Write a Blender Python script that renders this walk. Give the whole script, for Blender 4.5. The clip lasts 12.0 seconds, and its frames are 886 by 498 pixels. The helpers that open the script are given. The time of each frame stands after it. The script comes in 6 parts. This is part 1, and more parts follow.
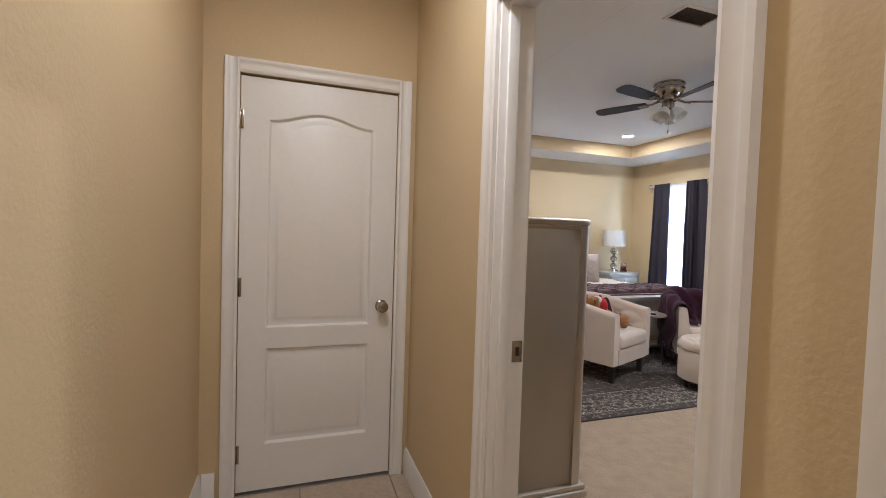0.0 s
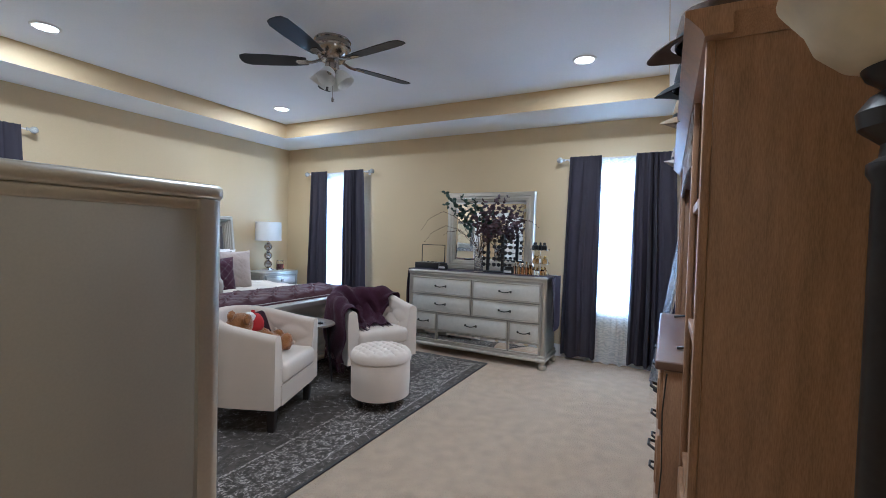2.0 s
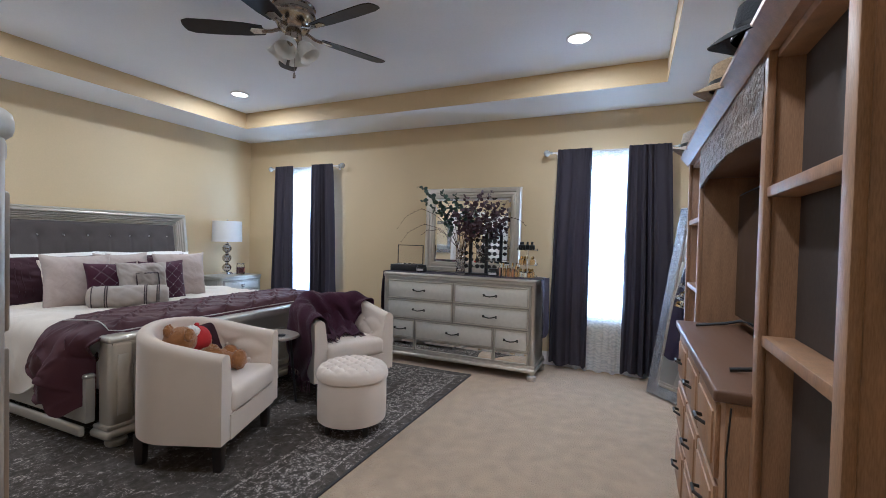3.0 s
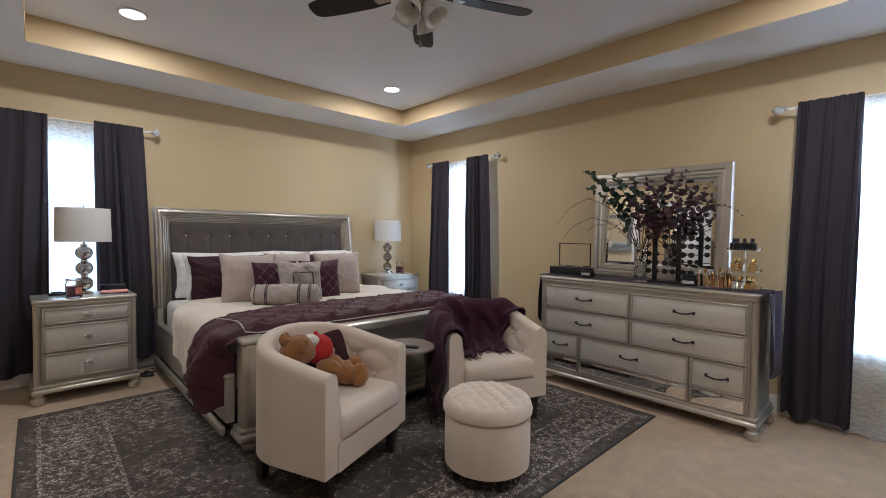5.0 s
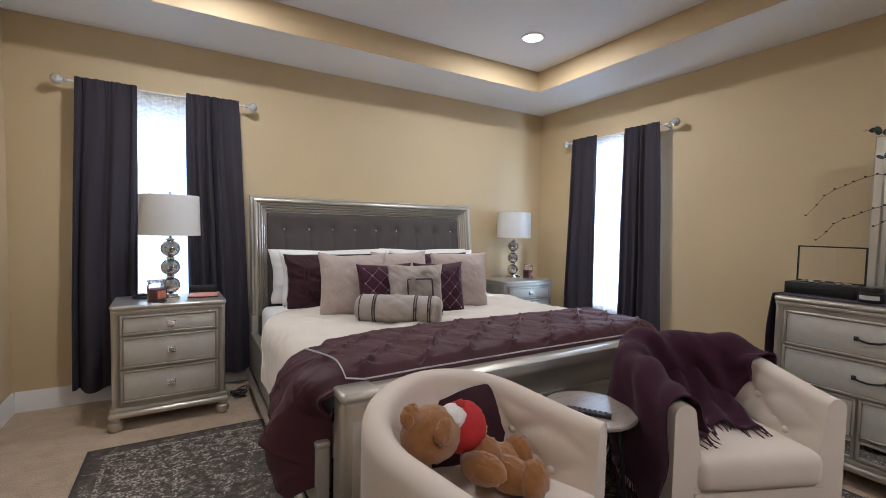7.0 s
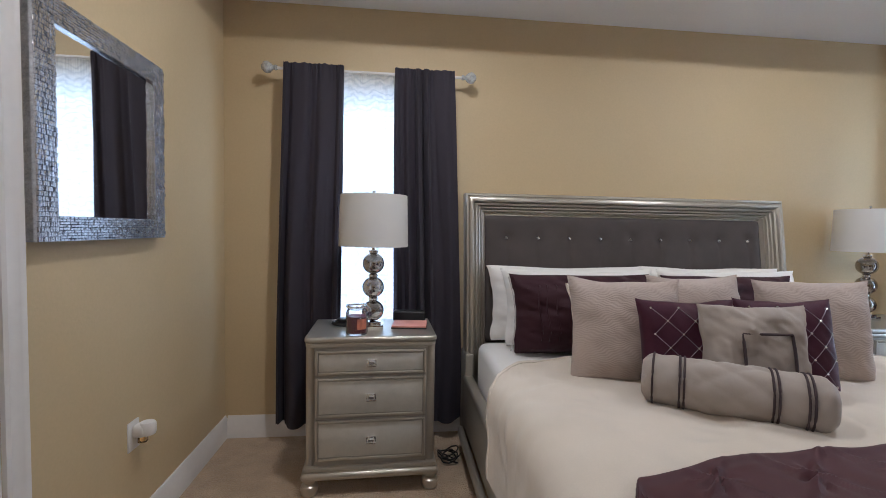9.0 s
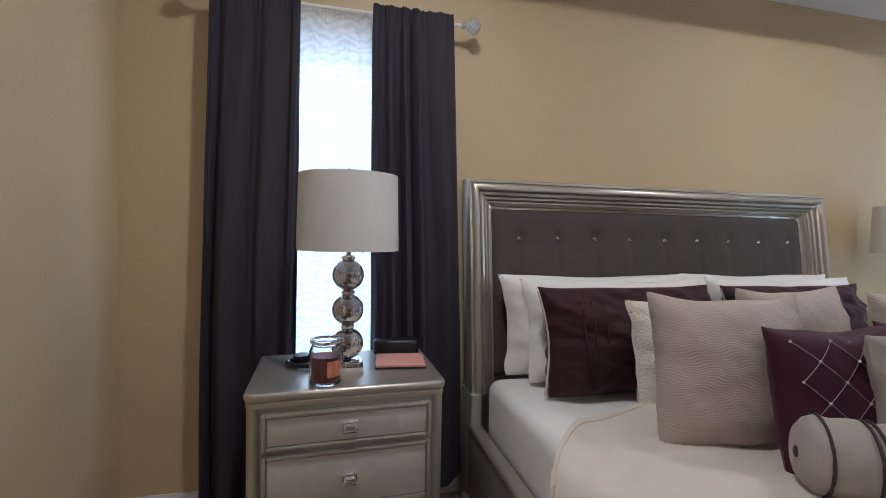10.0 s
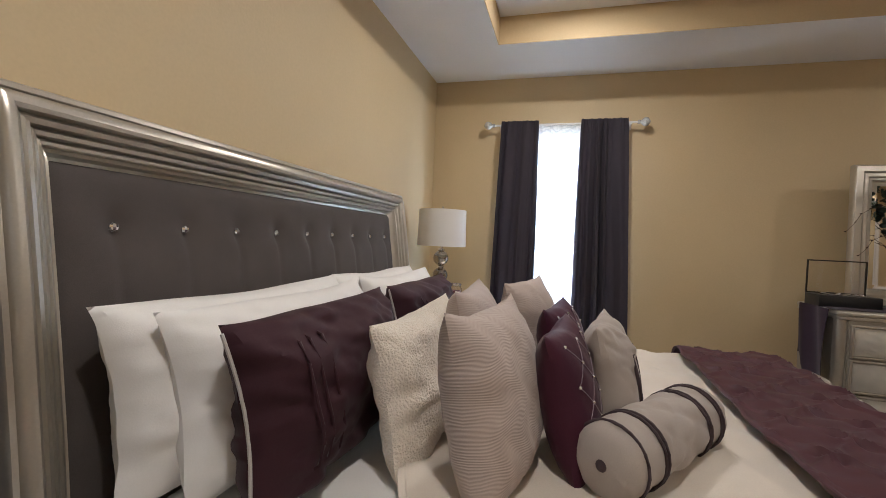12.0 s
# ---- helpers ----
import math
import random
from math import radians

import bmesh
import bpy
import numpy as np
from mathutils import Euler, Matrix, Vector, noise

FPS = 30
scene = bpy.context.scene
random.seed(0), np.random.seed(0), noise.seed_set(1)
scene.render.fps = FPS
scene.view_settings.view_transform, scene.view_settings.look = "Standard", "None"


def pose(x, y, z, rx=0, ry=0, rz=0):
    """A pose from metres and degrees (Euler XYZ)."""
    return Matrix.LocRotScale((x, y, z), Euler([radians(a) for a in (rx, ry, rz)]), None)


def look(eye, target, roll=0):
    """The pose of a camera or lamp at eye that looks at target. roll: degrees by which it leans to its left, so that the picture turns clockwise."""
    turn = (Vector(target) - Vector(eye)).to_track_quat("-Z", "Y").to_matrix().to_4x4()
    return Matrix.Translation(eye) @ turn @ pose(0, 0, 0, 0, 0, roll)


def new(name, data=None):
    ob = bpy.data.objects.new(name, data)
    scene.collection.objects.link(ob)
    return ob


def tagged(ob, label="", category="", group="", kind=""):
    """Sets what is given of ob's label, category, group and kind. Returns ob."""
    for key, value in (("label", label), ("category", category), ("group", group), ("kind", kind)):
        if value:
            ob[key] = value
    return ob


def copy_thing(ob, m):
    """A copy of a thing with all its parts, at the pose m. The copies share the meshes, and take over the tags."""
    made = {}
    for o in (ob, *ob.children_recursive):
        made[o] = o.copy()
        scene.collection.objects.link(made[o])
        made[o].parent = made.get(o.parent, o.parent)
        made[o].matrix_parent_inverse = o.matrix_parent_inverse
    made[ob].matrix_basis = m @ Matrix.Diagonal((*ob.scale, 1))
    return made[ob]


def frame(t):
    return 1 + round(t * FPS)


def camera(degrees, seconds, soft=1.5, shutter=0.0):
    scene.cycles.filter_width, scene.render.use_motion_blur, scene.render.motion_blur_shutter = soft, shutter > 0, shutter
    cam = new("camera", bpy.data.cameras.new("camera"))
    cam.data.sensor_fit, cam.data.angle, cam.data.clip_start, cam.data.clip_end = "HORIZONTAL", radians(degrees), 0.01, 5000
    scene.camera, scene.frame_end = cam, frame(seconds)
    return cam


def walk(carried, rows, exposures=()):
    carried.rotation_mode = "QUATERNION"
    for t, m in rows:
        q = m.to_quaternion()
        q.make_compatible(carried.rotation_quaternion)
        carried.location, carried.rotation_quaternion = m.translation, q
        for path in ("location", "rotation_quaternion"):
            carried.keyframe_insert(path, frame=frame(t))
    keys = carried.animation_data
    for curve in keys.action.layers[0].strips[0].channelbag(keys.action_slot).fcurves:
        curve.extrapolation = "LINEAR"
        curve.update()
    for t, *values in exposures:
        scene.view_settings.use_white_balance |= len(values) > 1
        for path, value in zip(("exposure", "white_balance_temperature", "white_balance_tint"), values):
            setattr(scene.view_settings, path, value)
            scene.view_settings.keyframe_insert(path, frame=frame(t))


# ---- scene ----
cam = camera(91.2, 12.0, soft=0.9)
PATH = [
    (0, (0.47, 0.812, 1.307), (1.119, 2.703, 1.237), 1.8),
    (0.5, (0.651, 1.19, 1.292), (1.468, 3.014, 1.228), 1.8),
    (1, (0.807, 1.464, 1.283), (2.046, 3.034, 1.231), 1.9),
    (1.5, (1.014, 1.639, 1.293), (2.629, 2.817, 1.241), 1.8),
    (2, (1.217, 1.729, 1.306), (2.992, 2.648, 1.252), 1.6),
    (2.5, (1.407, 1.846, 1.313), (3.232, 2.665, 1.261), 1.3),
    (2.7, (1.468, 1.898, 1.278), (3.301, 2.698, 1.238), 1.4),
    (4.5, (2.112, 2.142, 1.289), (3.701, 3.354, 1.222), 0.8),
    (5, (2.227, 2.174, 1.281), (3.595, 3.631, 1.214), 0.7),
    (5.5, (2.342, 2.339, 1.269), (3.55, 3.931, 1.195), 0.8),
    (6, (2.442, 2.631, 1.254), (3.64, 4.231, 1.178), 0.9),
    (6.5, (2.558, 2.961, 1.256), (3.697, 4.602, 1.168), 1.2),
    (7, (2.598, 3.23, 1.273), (3.616, 4.949, 1.178), 1.2),
    (7.5, (2.636, 3.438, 1.28), (3.373, 5.295, 1.183), 1.1),
    (7.7, (2.673, 3.509, 1.289), (3.263, 5.417, 1.192), 1.0),
    (9.5, (2.555, 4.744, 1.273), (2.758, 6.732, 1.184), 1.0),
    (10, (2.474, 5.064, 1.257), (2.938, 7.008, 1.183), 1.1),
    (10.5, (2.463, 5.363, 1.242), (3.201, 7.22, 1.17), 1.4),
    (11, (2.438, 5.669, 1.252), (3.613, 7.285, 1.157), 2.3),
    (11.5, (2.491, 5.852, 1.225), (4.109, 7.027, 1.152), 2.6),
    (12, (2.513, 5.945, 1.248), (4.441, 6.475, 1.198), 2.5),
]
EXPOSURES = [(0, 0.05, 5150, 9), (0.5, -0.06, 5000, 8), (1.0, -0.08, 4800, 7), (1.5, -0.06, 4550, 4), (2.0, -0.03, 4480, 4), (2.7, -0.09, 4650, 6), (4.5, -0.48, 5200, 8), (5.5, -0.46, 5350, 9), (6.0, -0.30, 5300, 9), (7.5, -0.27, 5200, 9), (9.5, -0.69, 5250, 10), (11.0, -0.80, 5300, 10), (11.5, -0.74, 5450, 10), (12.0, -0.53, 5750, 10)]
walk(cam, [(t, look(eye, target, roll)) for t, eye, target, roll in PATH], EXPOSURES)

# ---- plan, in metres ----
WEST, JOG_X, JOG_Y = 1.185, 1.605, 3.70
EAST, SOUTH, NORTH = 6.175, 1.10, 7.07
SOFFIT, TRAY = 2.60, 2.79
TX0, TX1, TY0, TY1 = 2.19, 5.53, 1.765, 6.44
THICK = 0.14
HALL_W, HALL_E, HALL_N, HALL_S = 0.06, 1.07, 3.075, -1.5
DOOR_Y0, DOOR_Y1, DOOR_TOP = 1.303, 2.075, 2.05
WIN_Z0, WIN_Z1 = 0.57, 2.07
WIN_W = (2.05, 2.85)      # window in the north wall, along x
WIN_NE = (5.62, 6.42)     # windows in the east wall, along y
WIN_SE = (1.83, 2.63)

# ---- world and lights ----
world = bpy.data.worlds.new("world")
scene.world = world
world.use_nodes = True
wn = world.node_tree.nodes
sky = wn.new("ShaderNodeTexSky")
sky.sky_type, sky.sun_disc = "NISHITA", False
sky.sun_elevation, sky.sun_rotation = radians(50), radians(200)
world.node_tree.links.new(sky.outputs[0], wn["Background"].inputs[0])
wn["Background"].inputs[1].default_value = 0.12

sun = new("sun", bpy.data.lights.new("sun", "SUN"))
sun.data.energy, sun.data.angle, sun.data.color = 1.2, radians(12), (1, 0.96, 0.9)
sun.matrix_world = look((0, -4, 10), (0, 0, 0))


def area_lamp(name, eye, target, w, h, watts, color):
    ob = new(name, bpy.data.lights.new(name, "AREA"))
    ob.data.shape, ob.data.size, ob.data.size_y = "RECTANGLE", w, h
    ob.data.energy, ob.data.color = watts, color
    ob.matrix_world = look(eye, target)
    return ob


DAY = (0.76, 0.88, 1.0)
wz, wh = (WIN_Z0 + WIN_Z1) / 2, WIN_Z1 - WIN_Z0
area_lamp("daylight_north", (sum(WIN_W) / 2, NORTH + 0.24, wz), (sum(WIN_W) / 2, 0, wz), 0.78, wh, 22, DAY)
area_lamp("daylight_east", (EAST + 0.24, sum(WIN_NE) / 2, wz), (0, sum(WIN_NE) / 2, wz), 0.78, wh, 70, DAY)
area_lamp("daylight_east", (EAST + 0.24, sum(WIN_SE) / 2, wz), (0, sum(WIN_SE) / 2, wz), 0.78, wh, 86, DAY)
WARM = (1.0, 0.88, 0.74)
DOWNLIGHTS = [(2.74, 5.90), (4.955, 5.89), (4.91, 2.39), (2.74, 2.39)]


def down_lamp(x, y, z, watts):
    ob = new("downlight_lamp", bpy.data.lights.new("downlight_lamp", "AREA"))
    ob.data.shape, ob.data.size, ob.data.energy, ob.data.color = "DISK", 0.12, watts, WARM
    ob.matrix_world = pose(x, y, z)


for dx, dy in DOWNLIGHTS:
    down_lamp(dx, dy, TRAY - 0.012, 25)
# unseen lamps, added to brighten the hall and the bathroom
down_lamp(0.58, 1.9, SOFFIT - 0.012, 12)
down_lamp(0.58, -0.4, SOFFIT - 0.012, 14)
down_lamp(0.85, 5.2, SOFFIT - 0.012, 16)

# ---- materials ----


def mat(name, color, rough=0.5, metal=0.0, var=0.12, scale=6.0, fine=60.0, bump=0.1, dist=0.002, spec=0.5, sheen=0.0,
        stretch=(1, 1, 1), rough_var=0.08):
    """A painted or woven surface: large blotches, fine grain, fine relief."""
    m = bpy.data.materials.new(name)
    m.use_nodes = True
    nt, b = m.node_tree, m.node_tree.nodes["Principled BSDF"]
    N, L = nt.nodes.new, nt.links.new
    co, mp = N("ShaderNodeTexCoord"), N("ShaderNodeMapping")
    mp.inputs["Scale"].default_value = stretch
    L(co.outputs["Object"], mp.inputs[0])
    n1, n2 = N("ShaderNodeTexNoise"), N("ShaderNodeTexNoise")
    n1.inputs["Scale"].default_value, n2.inputs["Scale"].default_value = scale, fine
    n1.inputs["Detail"].default_value, n2.inputs["Detail"].default_value = 4, 3
    for n in (n1, n2):
        L(mp.outputs[0], n.inputs["Vector"])
    mix = N("ShaderNodeMath")
    mix.operation = "ADD"
    L(n1.outputs["Fac"], mix.inputs[0])
    L(n2.outputs["Fac"], mix.inputs[1])
    ramp = N("ShaderNodeMapRange")
    ramp.inputs["From Min"].default_value, ramp.inputs["From Max"].default_value = 0.6, 1.4
    ramp.inputs["To Min"].default_value, ramp.inputs["To Max"].default_value = 1 - var, 1 + var
    L(mix.outputs[0], ramp.inputs["Value"])
    mul = N("ShaderNodeVectorMath")
    mul.operation = "SCALE"
    mul.inputs[0].default_value = color
    L(ramp.outputs[0], mul.inputs["Scale"])
    L(mul.outputs[0], b.inputs["Base Color"])
    rr = N("ShaderNodeMapRange")
    rr.inputs["To Min"].default_value, rr.inputs["To Max"].default_value = max(rough - rough_var, 0.02), min(rough + rough_var, 1)
    L(n1.outputs["Fac"], rr.inputs["Value"])
    L(rr.outputs[0], b.inputs["Roughness"])
    b.inputs["Metallic"].default_value = metal
    b.inputs["Specular IOR Level"].default_value = spec
    if sheen:
        b.inputs["Sheen Weight"].default_value = sheen
        b.inputs["Sheen Roughness"].default_value = 0.4
    if bump:
        bp = N("ShaderNodeBump")
        bp.inputs["Strength"].default_value, bp.inputs["Distance"].default_value = bump, dist
        L(n2.outputs["Fac"], bp.inputs["Height"])
        L(bp.outputs[0], b.inputs["Normal"])
    return m


def nodes_of(m):
    return m.node_tree.nodes.new, m.node_tree.links.new, m.node_tree.nodes["Principled BSDF"]


def glass(name, color=(1, 1, 1), rough=0.0, ior=1.45):
    m = bpy.data.materials.new(name)
    m.use_nodes = True
    b = m.node_tree.nodes["Principled BSDF"]
    b.inputs["Base Color"].default_value = (*color, 1)
    b.inputs["Transmission Weight"].default_value = 1
    b.inputs["Roughness"].default_value, b.inputs["IOR"].default_value = rough, ior
    return m


def glow(name, color, strength):
    m = bpy.data.materials.new(name)
    m.use_nodes = True
    b = m.node_tree.nodes["Principled BSDF"]
    b.inputs["Base Color"].default_value = (0.8, 0.8, 0.8, 1)
    b.inputs["Emission Color"].default_value = (*color, 1)
    b.inputs["Emission Strength"].default_value = strength
    return m


M_WALL = mat("tan_wall_paint", (0.60, 0.468, 0.275), 0.6, var=0.04, scale=2, fine=90, bump=0.25, dist=0.003)
M_RISER = mat("gold_tray_paint", (0.58, 0.44, 0.25), 0.6, var=0.04, scale=2, fine=90, bump=0.25, dist=0.003)
M_CEIL = mat("white_ceiling_paint", (0.83, 0.83, 0.83), 0.8, var=0.03, scale=2, fine=70, bump=0.2, dist=0.003)
M_TRIM = mat("white_trim_paint", (0.78, 0.75, 0.72), 0.35, var=0.03, scale=4, fine=40, bump=0.03)
M_CARPET = mat("beige_carpet", (0.49, 0.372, 0.258), 0.95, var=0.22, scale=11, fine=120, bump=1.0, dist=0.010, spec=0.1, sheen=0.2)
M_SILVER = mat("champagne_silver_paint", (0.58, 0.54, 0.47), 0.33, metal=0.75, var=0.06, scale=5, fine=180, bump=0.03)
M_PANEL = mat("shimmer_panel", (0.66, 0.635, 0.575), 0.42, metal=0.35, var=0.08, scale=30, fine=260, bump=0.12, dist=0.001)
M_SIDE = mat("pewter_side_panel", (0.43, 0.405, 0.355), 0.38, metal=0.45, var=0.05, scale=4, fine=220, bump=0.04)
M_CHROME = mat("chrome", (0.85, 0.85, 0.86), 0.06, metal=1.0, var=0.02, bump=0, rough_var=0.03)
M_NICKEL = mat("brushed_nickel", (0.36, 0.32, 0.28), 0.2, metal=1.0, var=0.08, scale=20, fine=120, bump=0.03)
M_DARKMETAL = mat("dark_bronze", (0.05, 0.045, 0.04), 0.4, metal=0.8, var=0.15, bump=0.05)
M_BLACK = mat("black_plastic", (0.015, 0.015, 0.016), 0.35, var=0.1, bump=0.02)
M_ESPRESSO = mat("espresso_wood", (0.025, 0.018, 0.015), 0.35, var=0.25, scale=8, fine=50, stretch=(1, 1, 0.2), bump=0.05)
M_CREAM = mat("cream_linen", (0.72, 0.615, 0.515), 0.85, var=0.06, scale=5, fine=420, bump=0.35, dist=0.001, spec=0.2, sheen=0.25)
M_CURTAIN = mat("charcoal_plum_curtain", (0.056, 0.050, 0.063), 0.75, var=0.12, scale=3, fine=380, bump=0.25, dist=0.001, spec=0.15, sheen=0.04)
M_GREYFAB = mat("charcoal_headboard_linen", (0.088, 0.075, 0.070), 0.85, var=0.15, scale=10, fine=420, bump=0.35, dist=0.001, spec=0.2, sheen=0.08)
M_SHAM = mat("dark_plum_cotton", (0.042, 0.014, 0.021), 0.7, var=0.12, scale=6, fine=300, bump=0.2, dist=0.001, spec=0.25, sheen=0.1)
M_PLUM = mat("plum_satin", (0.064, 0.018, 0.025), 0.6, var=0.15, scale=6, fine=300, bump=0.15, dist=0.001, spec=0.35, sheen=0.1)
M_THROW = mat("plum_knit_throw", (0.05, 0.016, 0.03), 0.9, var=0.25, scale=10, fine=260, bump=0.8, dist=0.003, spec=0.15, sheen=0.12)
M_WHITECLOTH = mat("white_cotton", (0.86, 0.835, 0.80), 0.85, var=0.03, scale=5, fine=300, bump=0.2, dist=0.001, spec=0.2, sheen=0.2)
M_IVORY = mat("ivory_duvet", (0.70, 0.625, 0.535), 0.9, var=0.05, scale=7, fine=260, bump=0.3, dist=0.002, spec=0.2, sheen=0.25)
M_FLEECE = mat("ivory_fleece", (0.86, 0.77, 0.66), 0.95, var=0.08, scale=30, fine=160, bump=1.0, dist=0.008, spec=0.1, sheen=0.5)
M_TAUPE = mat("taupe_cotton", (0.40, 0.35, 0.31), 0.8, var=0.08, scale=8, fine=380, bump=0.3, dist=0.001, spec=0.2, sheen=0.2)
M_EMBROID = mat("pale_thread", (0.30, 0.24, 0.27), 0.6, var=0.1, fine=300, bump=0.2)
M_BRAID = mat("dark_braid", (0.05, 0.03, 0.035), 0.7, var=0.2, fine=300, bump=0.3)
M_PIPING = mat("silver_piping", (0.55, 0.52, 0.50), 0.5, var=0.1, fine=300, bump=0.2)
M_SHADE = mat("white_lampshade_linen", (0.74, 0.72, 0.69), 0.85, var=0.03, scale=10, fine=450, bump=0.2, dist=0.001, spec=0.2)
M_CRYSTAL = mat("crystal_stud", (0.9, 0.9, 0.92), 0.04, metal=0.9, var=0.02, bump=0, rough_var=0.02)
M_MIRROR = mat("mirror_silvering", (0.88, 0.89, 0.89), 0.015, metal=1.0, var=0.0, bump=0, rough_var=0.01)
M_GLASS = glass("clear_glass")
M_FINIAL = mat("cut_crystal", (0.62, 0.63, 0.62), 0.12, metal=0.35, var=0.35, scale=60, fine=160, bump=0.5, dist=0.004)
M_SMOKE = glass("mercury_glass", (0.60, 0.55, 0.50), 0.03, 1.12)
M_SMOKE.node_tree.nodes["Principled BSDF"].inputs["Metallic"].default_value = 0.75
M_BEAR = mat("brown_plush", (0.36, 0.165, 0.06), 0.95, var=0.3, scale=25, fine=330, bump=0.9, dist=0.004, spec=0.1, sheen=0.5)
M_RED = mat("red_knit", (0.45, 0.015, 0.015), 0.8, var=0.15, fine=200, bump=0.4)
M_OAK = mat("honey_brown_oak", (0.33, 0.185, 0.095), 0.45, var=0.32, scale=5, fine=70, stretch=(6, 6, 0.8), bump=0.15)
M_OAKDARK = mat("walnut_top", (0.16, 0.085, 0.05), 0.35, var=0.2, scale=5, fine=60, stretch=(0.6, 6, 6), bump=0.08)
# near-black that stands for shade inside the shelf piers and the vent
M_INNERSHADE = mat("interior_shade", (0.045, 0.032, 0.026), 0.6, var=0.2, bump=0.1)
M_TILE = mat("beige_tile", (0.46, 0.37, 0.28), 0.4, var=0.18, scale=5, fine=40, bump=0.05)
M_GROUT = mat("tile_grout", (0.34, 0.29, 0.24), 0.9, var=0.1, bump=0.2)

N, L, b = nodes_of(M_CURTAIN)
out, tl, mx = M_CURTAIN.node_tree.nodes["Material Output"], N("ShaderNodeBsdfTranslucent"), N("ShaderNodeMixShader")
tl.inputs[0].default_value, mx.inputs[0].default_value = (0.20, 0.16, 0.22, 1), 0.10
L(b.outputs[0], mx.inputs[1]), L(tl.outputs[0], mx.inputs[2]), L(mx.outputs[0], out.inputs[0])
# ---- mesh helpers ----


def merge(bm, other):
    me = bpy.data.meshes.new("tmp")
    other.to_mesh(me)
    other.free()
    bm.from_mesh(me)
    bpy.data.meshes.remove(me)
    return bm


def box(x0, x1, y0, y1, z0, z1, bevel=0.0, seg=2):
    bm = bmesh.new()
    bmesh.ops.create_cube(bm, size=1)
    for v in bm.verts:
        v.co = Vector(((x0 + x1) / 2 + v.co.x * (x1 - x0), (y0 + y1) / 2 + v.co.y * (y1 - y0), (z0 + z1) / 2 + v.co.z * (z1 - z0)))
    if bevel:
        bevel = min(bevel, 0.49 * min(x1 - x0, y1 - y0, z1 - z0))
        bmesh.ops.bevel(bm, geom=bm.edges[:], offset=bevel, segments=seg, affect="EDGES", profile=0.5)
    return bm


def boxes(*rows, bevel=0.0):
    bm = bmesh.new()
    for r in rows:
        merge(bm, box(*r, bevel=bevel))
    return bm


def lathe(profile, seg=24, x=0.0, y=0.0, cap=True):
    """Turned shape about a vertical axis: rows of (radius, z)."""
    bm = bmesh.new()
    rings = []
    for r, z in profile:
        if r < 1e-5:
            rings.append([bm.verts.new((x, y, z))])
        else:
            rings.append([bm.verts.new((x + r * math.cos(2 * math.pi * i / seg), y + r * math.sin(2 * math.pi * i / seg), z)) for i in range(seg)])
    for a, b in zip(rings, rings[1:]):
        for i in range(seg):
            j = (i + 1) % seg
            if len(a) == 1 and len(b) == 1:
                continue
            if len(a) == 1:
                bm.faces.new((a[0], b[j], b[i]))
            elif len(b) == 1:
                bm.faces.new((a[i], a[j], b[0]))
            else:
                bm.faces.new((a[i], a[j], b[j], b[i]))
    for ring in (rings[0], rings[-1]):
        if cap and len(ring) > 2:
            bm.faces.new(ring)
    bmesh.ops.recalc_face_normals(bm, faces=bm.faces[:])
    return bm


def ball(r, x=0, y=0, z=0, sx=1, sy=1, sz=1, seg=18):
    bm = bmesh.new()
    bmesh.ops.create_uvsphere(bm, u_segments=seg, v_segments=max(seg // 2, 6), radius=r)
    for v in bm.verts:
        v.co = Vector((x + v.co.x * sx, y + v.co.y * sy, z + v.co.z * sz))
    return bm


def prism(points, axis, a, b):
    """A closed outline swept straight along an axis from a to b; the outline lies in the other two axes, in order."""
    bm = bmesh.new()

    def at(p, w):
        return {"x": (w, p[0], p[1]), "y": (p[0], w, p[1]), "z": (p[0], p[1], w)}[axis]
    va, vb = [bm.verts.new(at(p, a)) for p in points], [bm.verts.new(at(p, b)) for p in points]
    n = len(points)
    for i in range(n):
        bm.faces.new((va[i], va[(i + 1) % n], vb[(i + 1) % n], vb[i]))
    bm.faces.new(va[::-1])
    bm.faces.new(vb)
    bmesh.ops.recalc_face_normals(bm, faces=bm.faces[:])
    return bm


def tube(points, r, seg=8, taper=1.0):
    """A round rod along a line of points."""
    bm = bmesh.new()
    pts = [Vector(p) for p in points]
    rings = []
    for i, p in enumerate(pts):
        d = (pts[min(i + 1, len(pts) - 1)] - pts[max(i - 1, 0)]).normalized()
        u = d.cross(Vector((0, 0, 1)) if abs(d.z) < 0.9 else Vector((1, 0, 0))).normalized()
        w = d.cross(u)
        k = r * (1 + (taper - 1) * i / max(len(pts) - 1, 1))
        rings.append([bm.verts.new(p + u * k * math.cos(2 * math.pi * j / seg) + w * k * math.sin(2 * math.pi * j / seg)) for j in range(seg)])
    for a, b in zip(rings, rings[1:]):
        for i in range(seg):
            bm.faces.new((a[i], a[(i + 1) % seg], b[(i + 1) % seg], b[i]))
    bm.faces.new(rings[0][::-1])
    bm.faces.new(rings[-1])
    bmesh.ops.recalc_face_normals(bm, faces=bm.faces[:])
    return bm


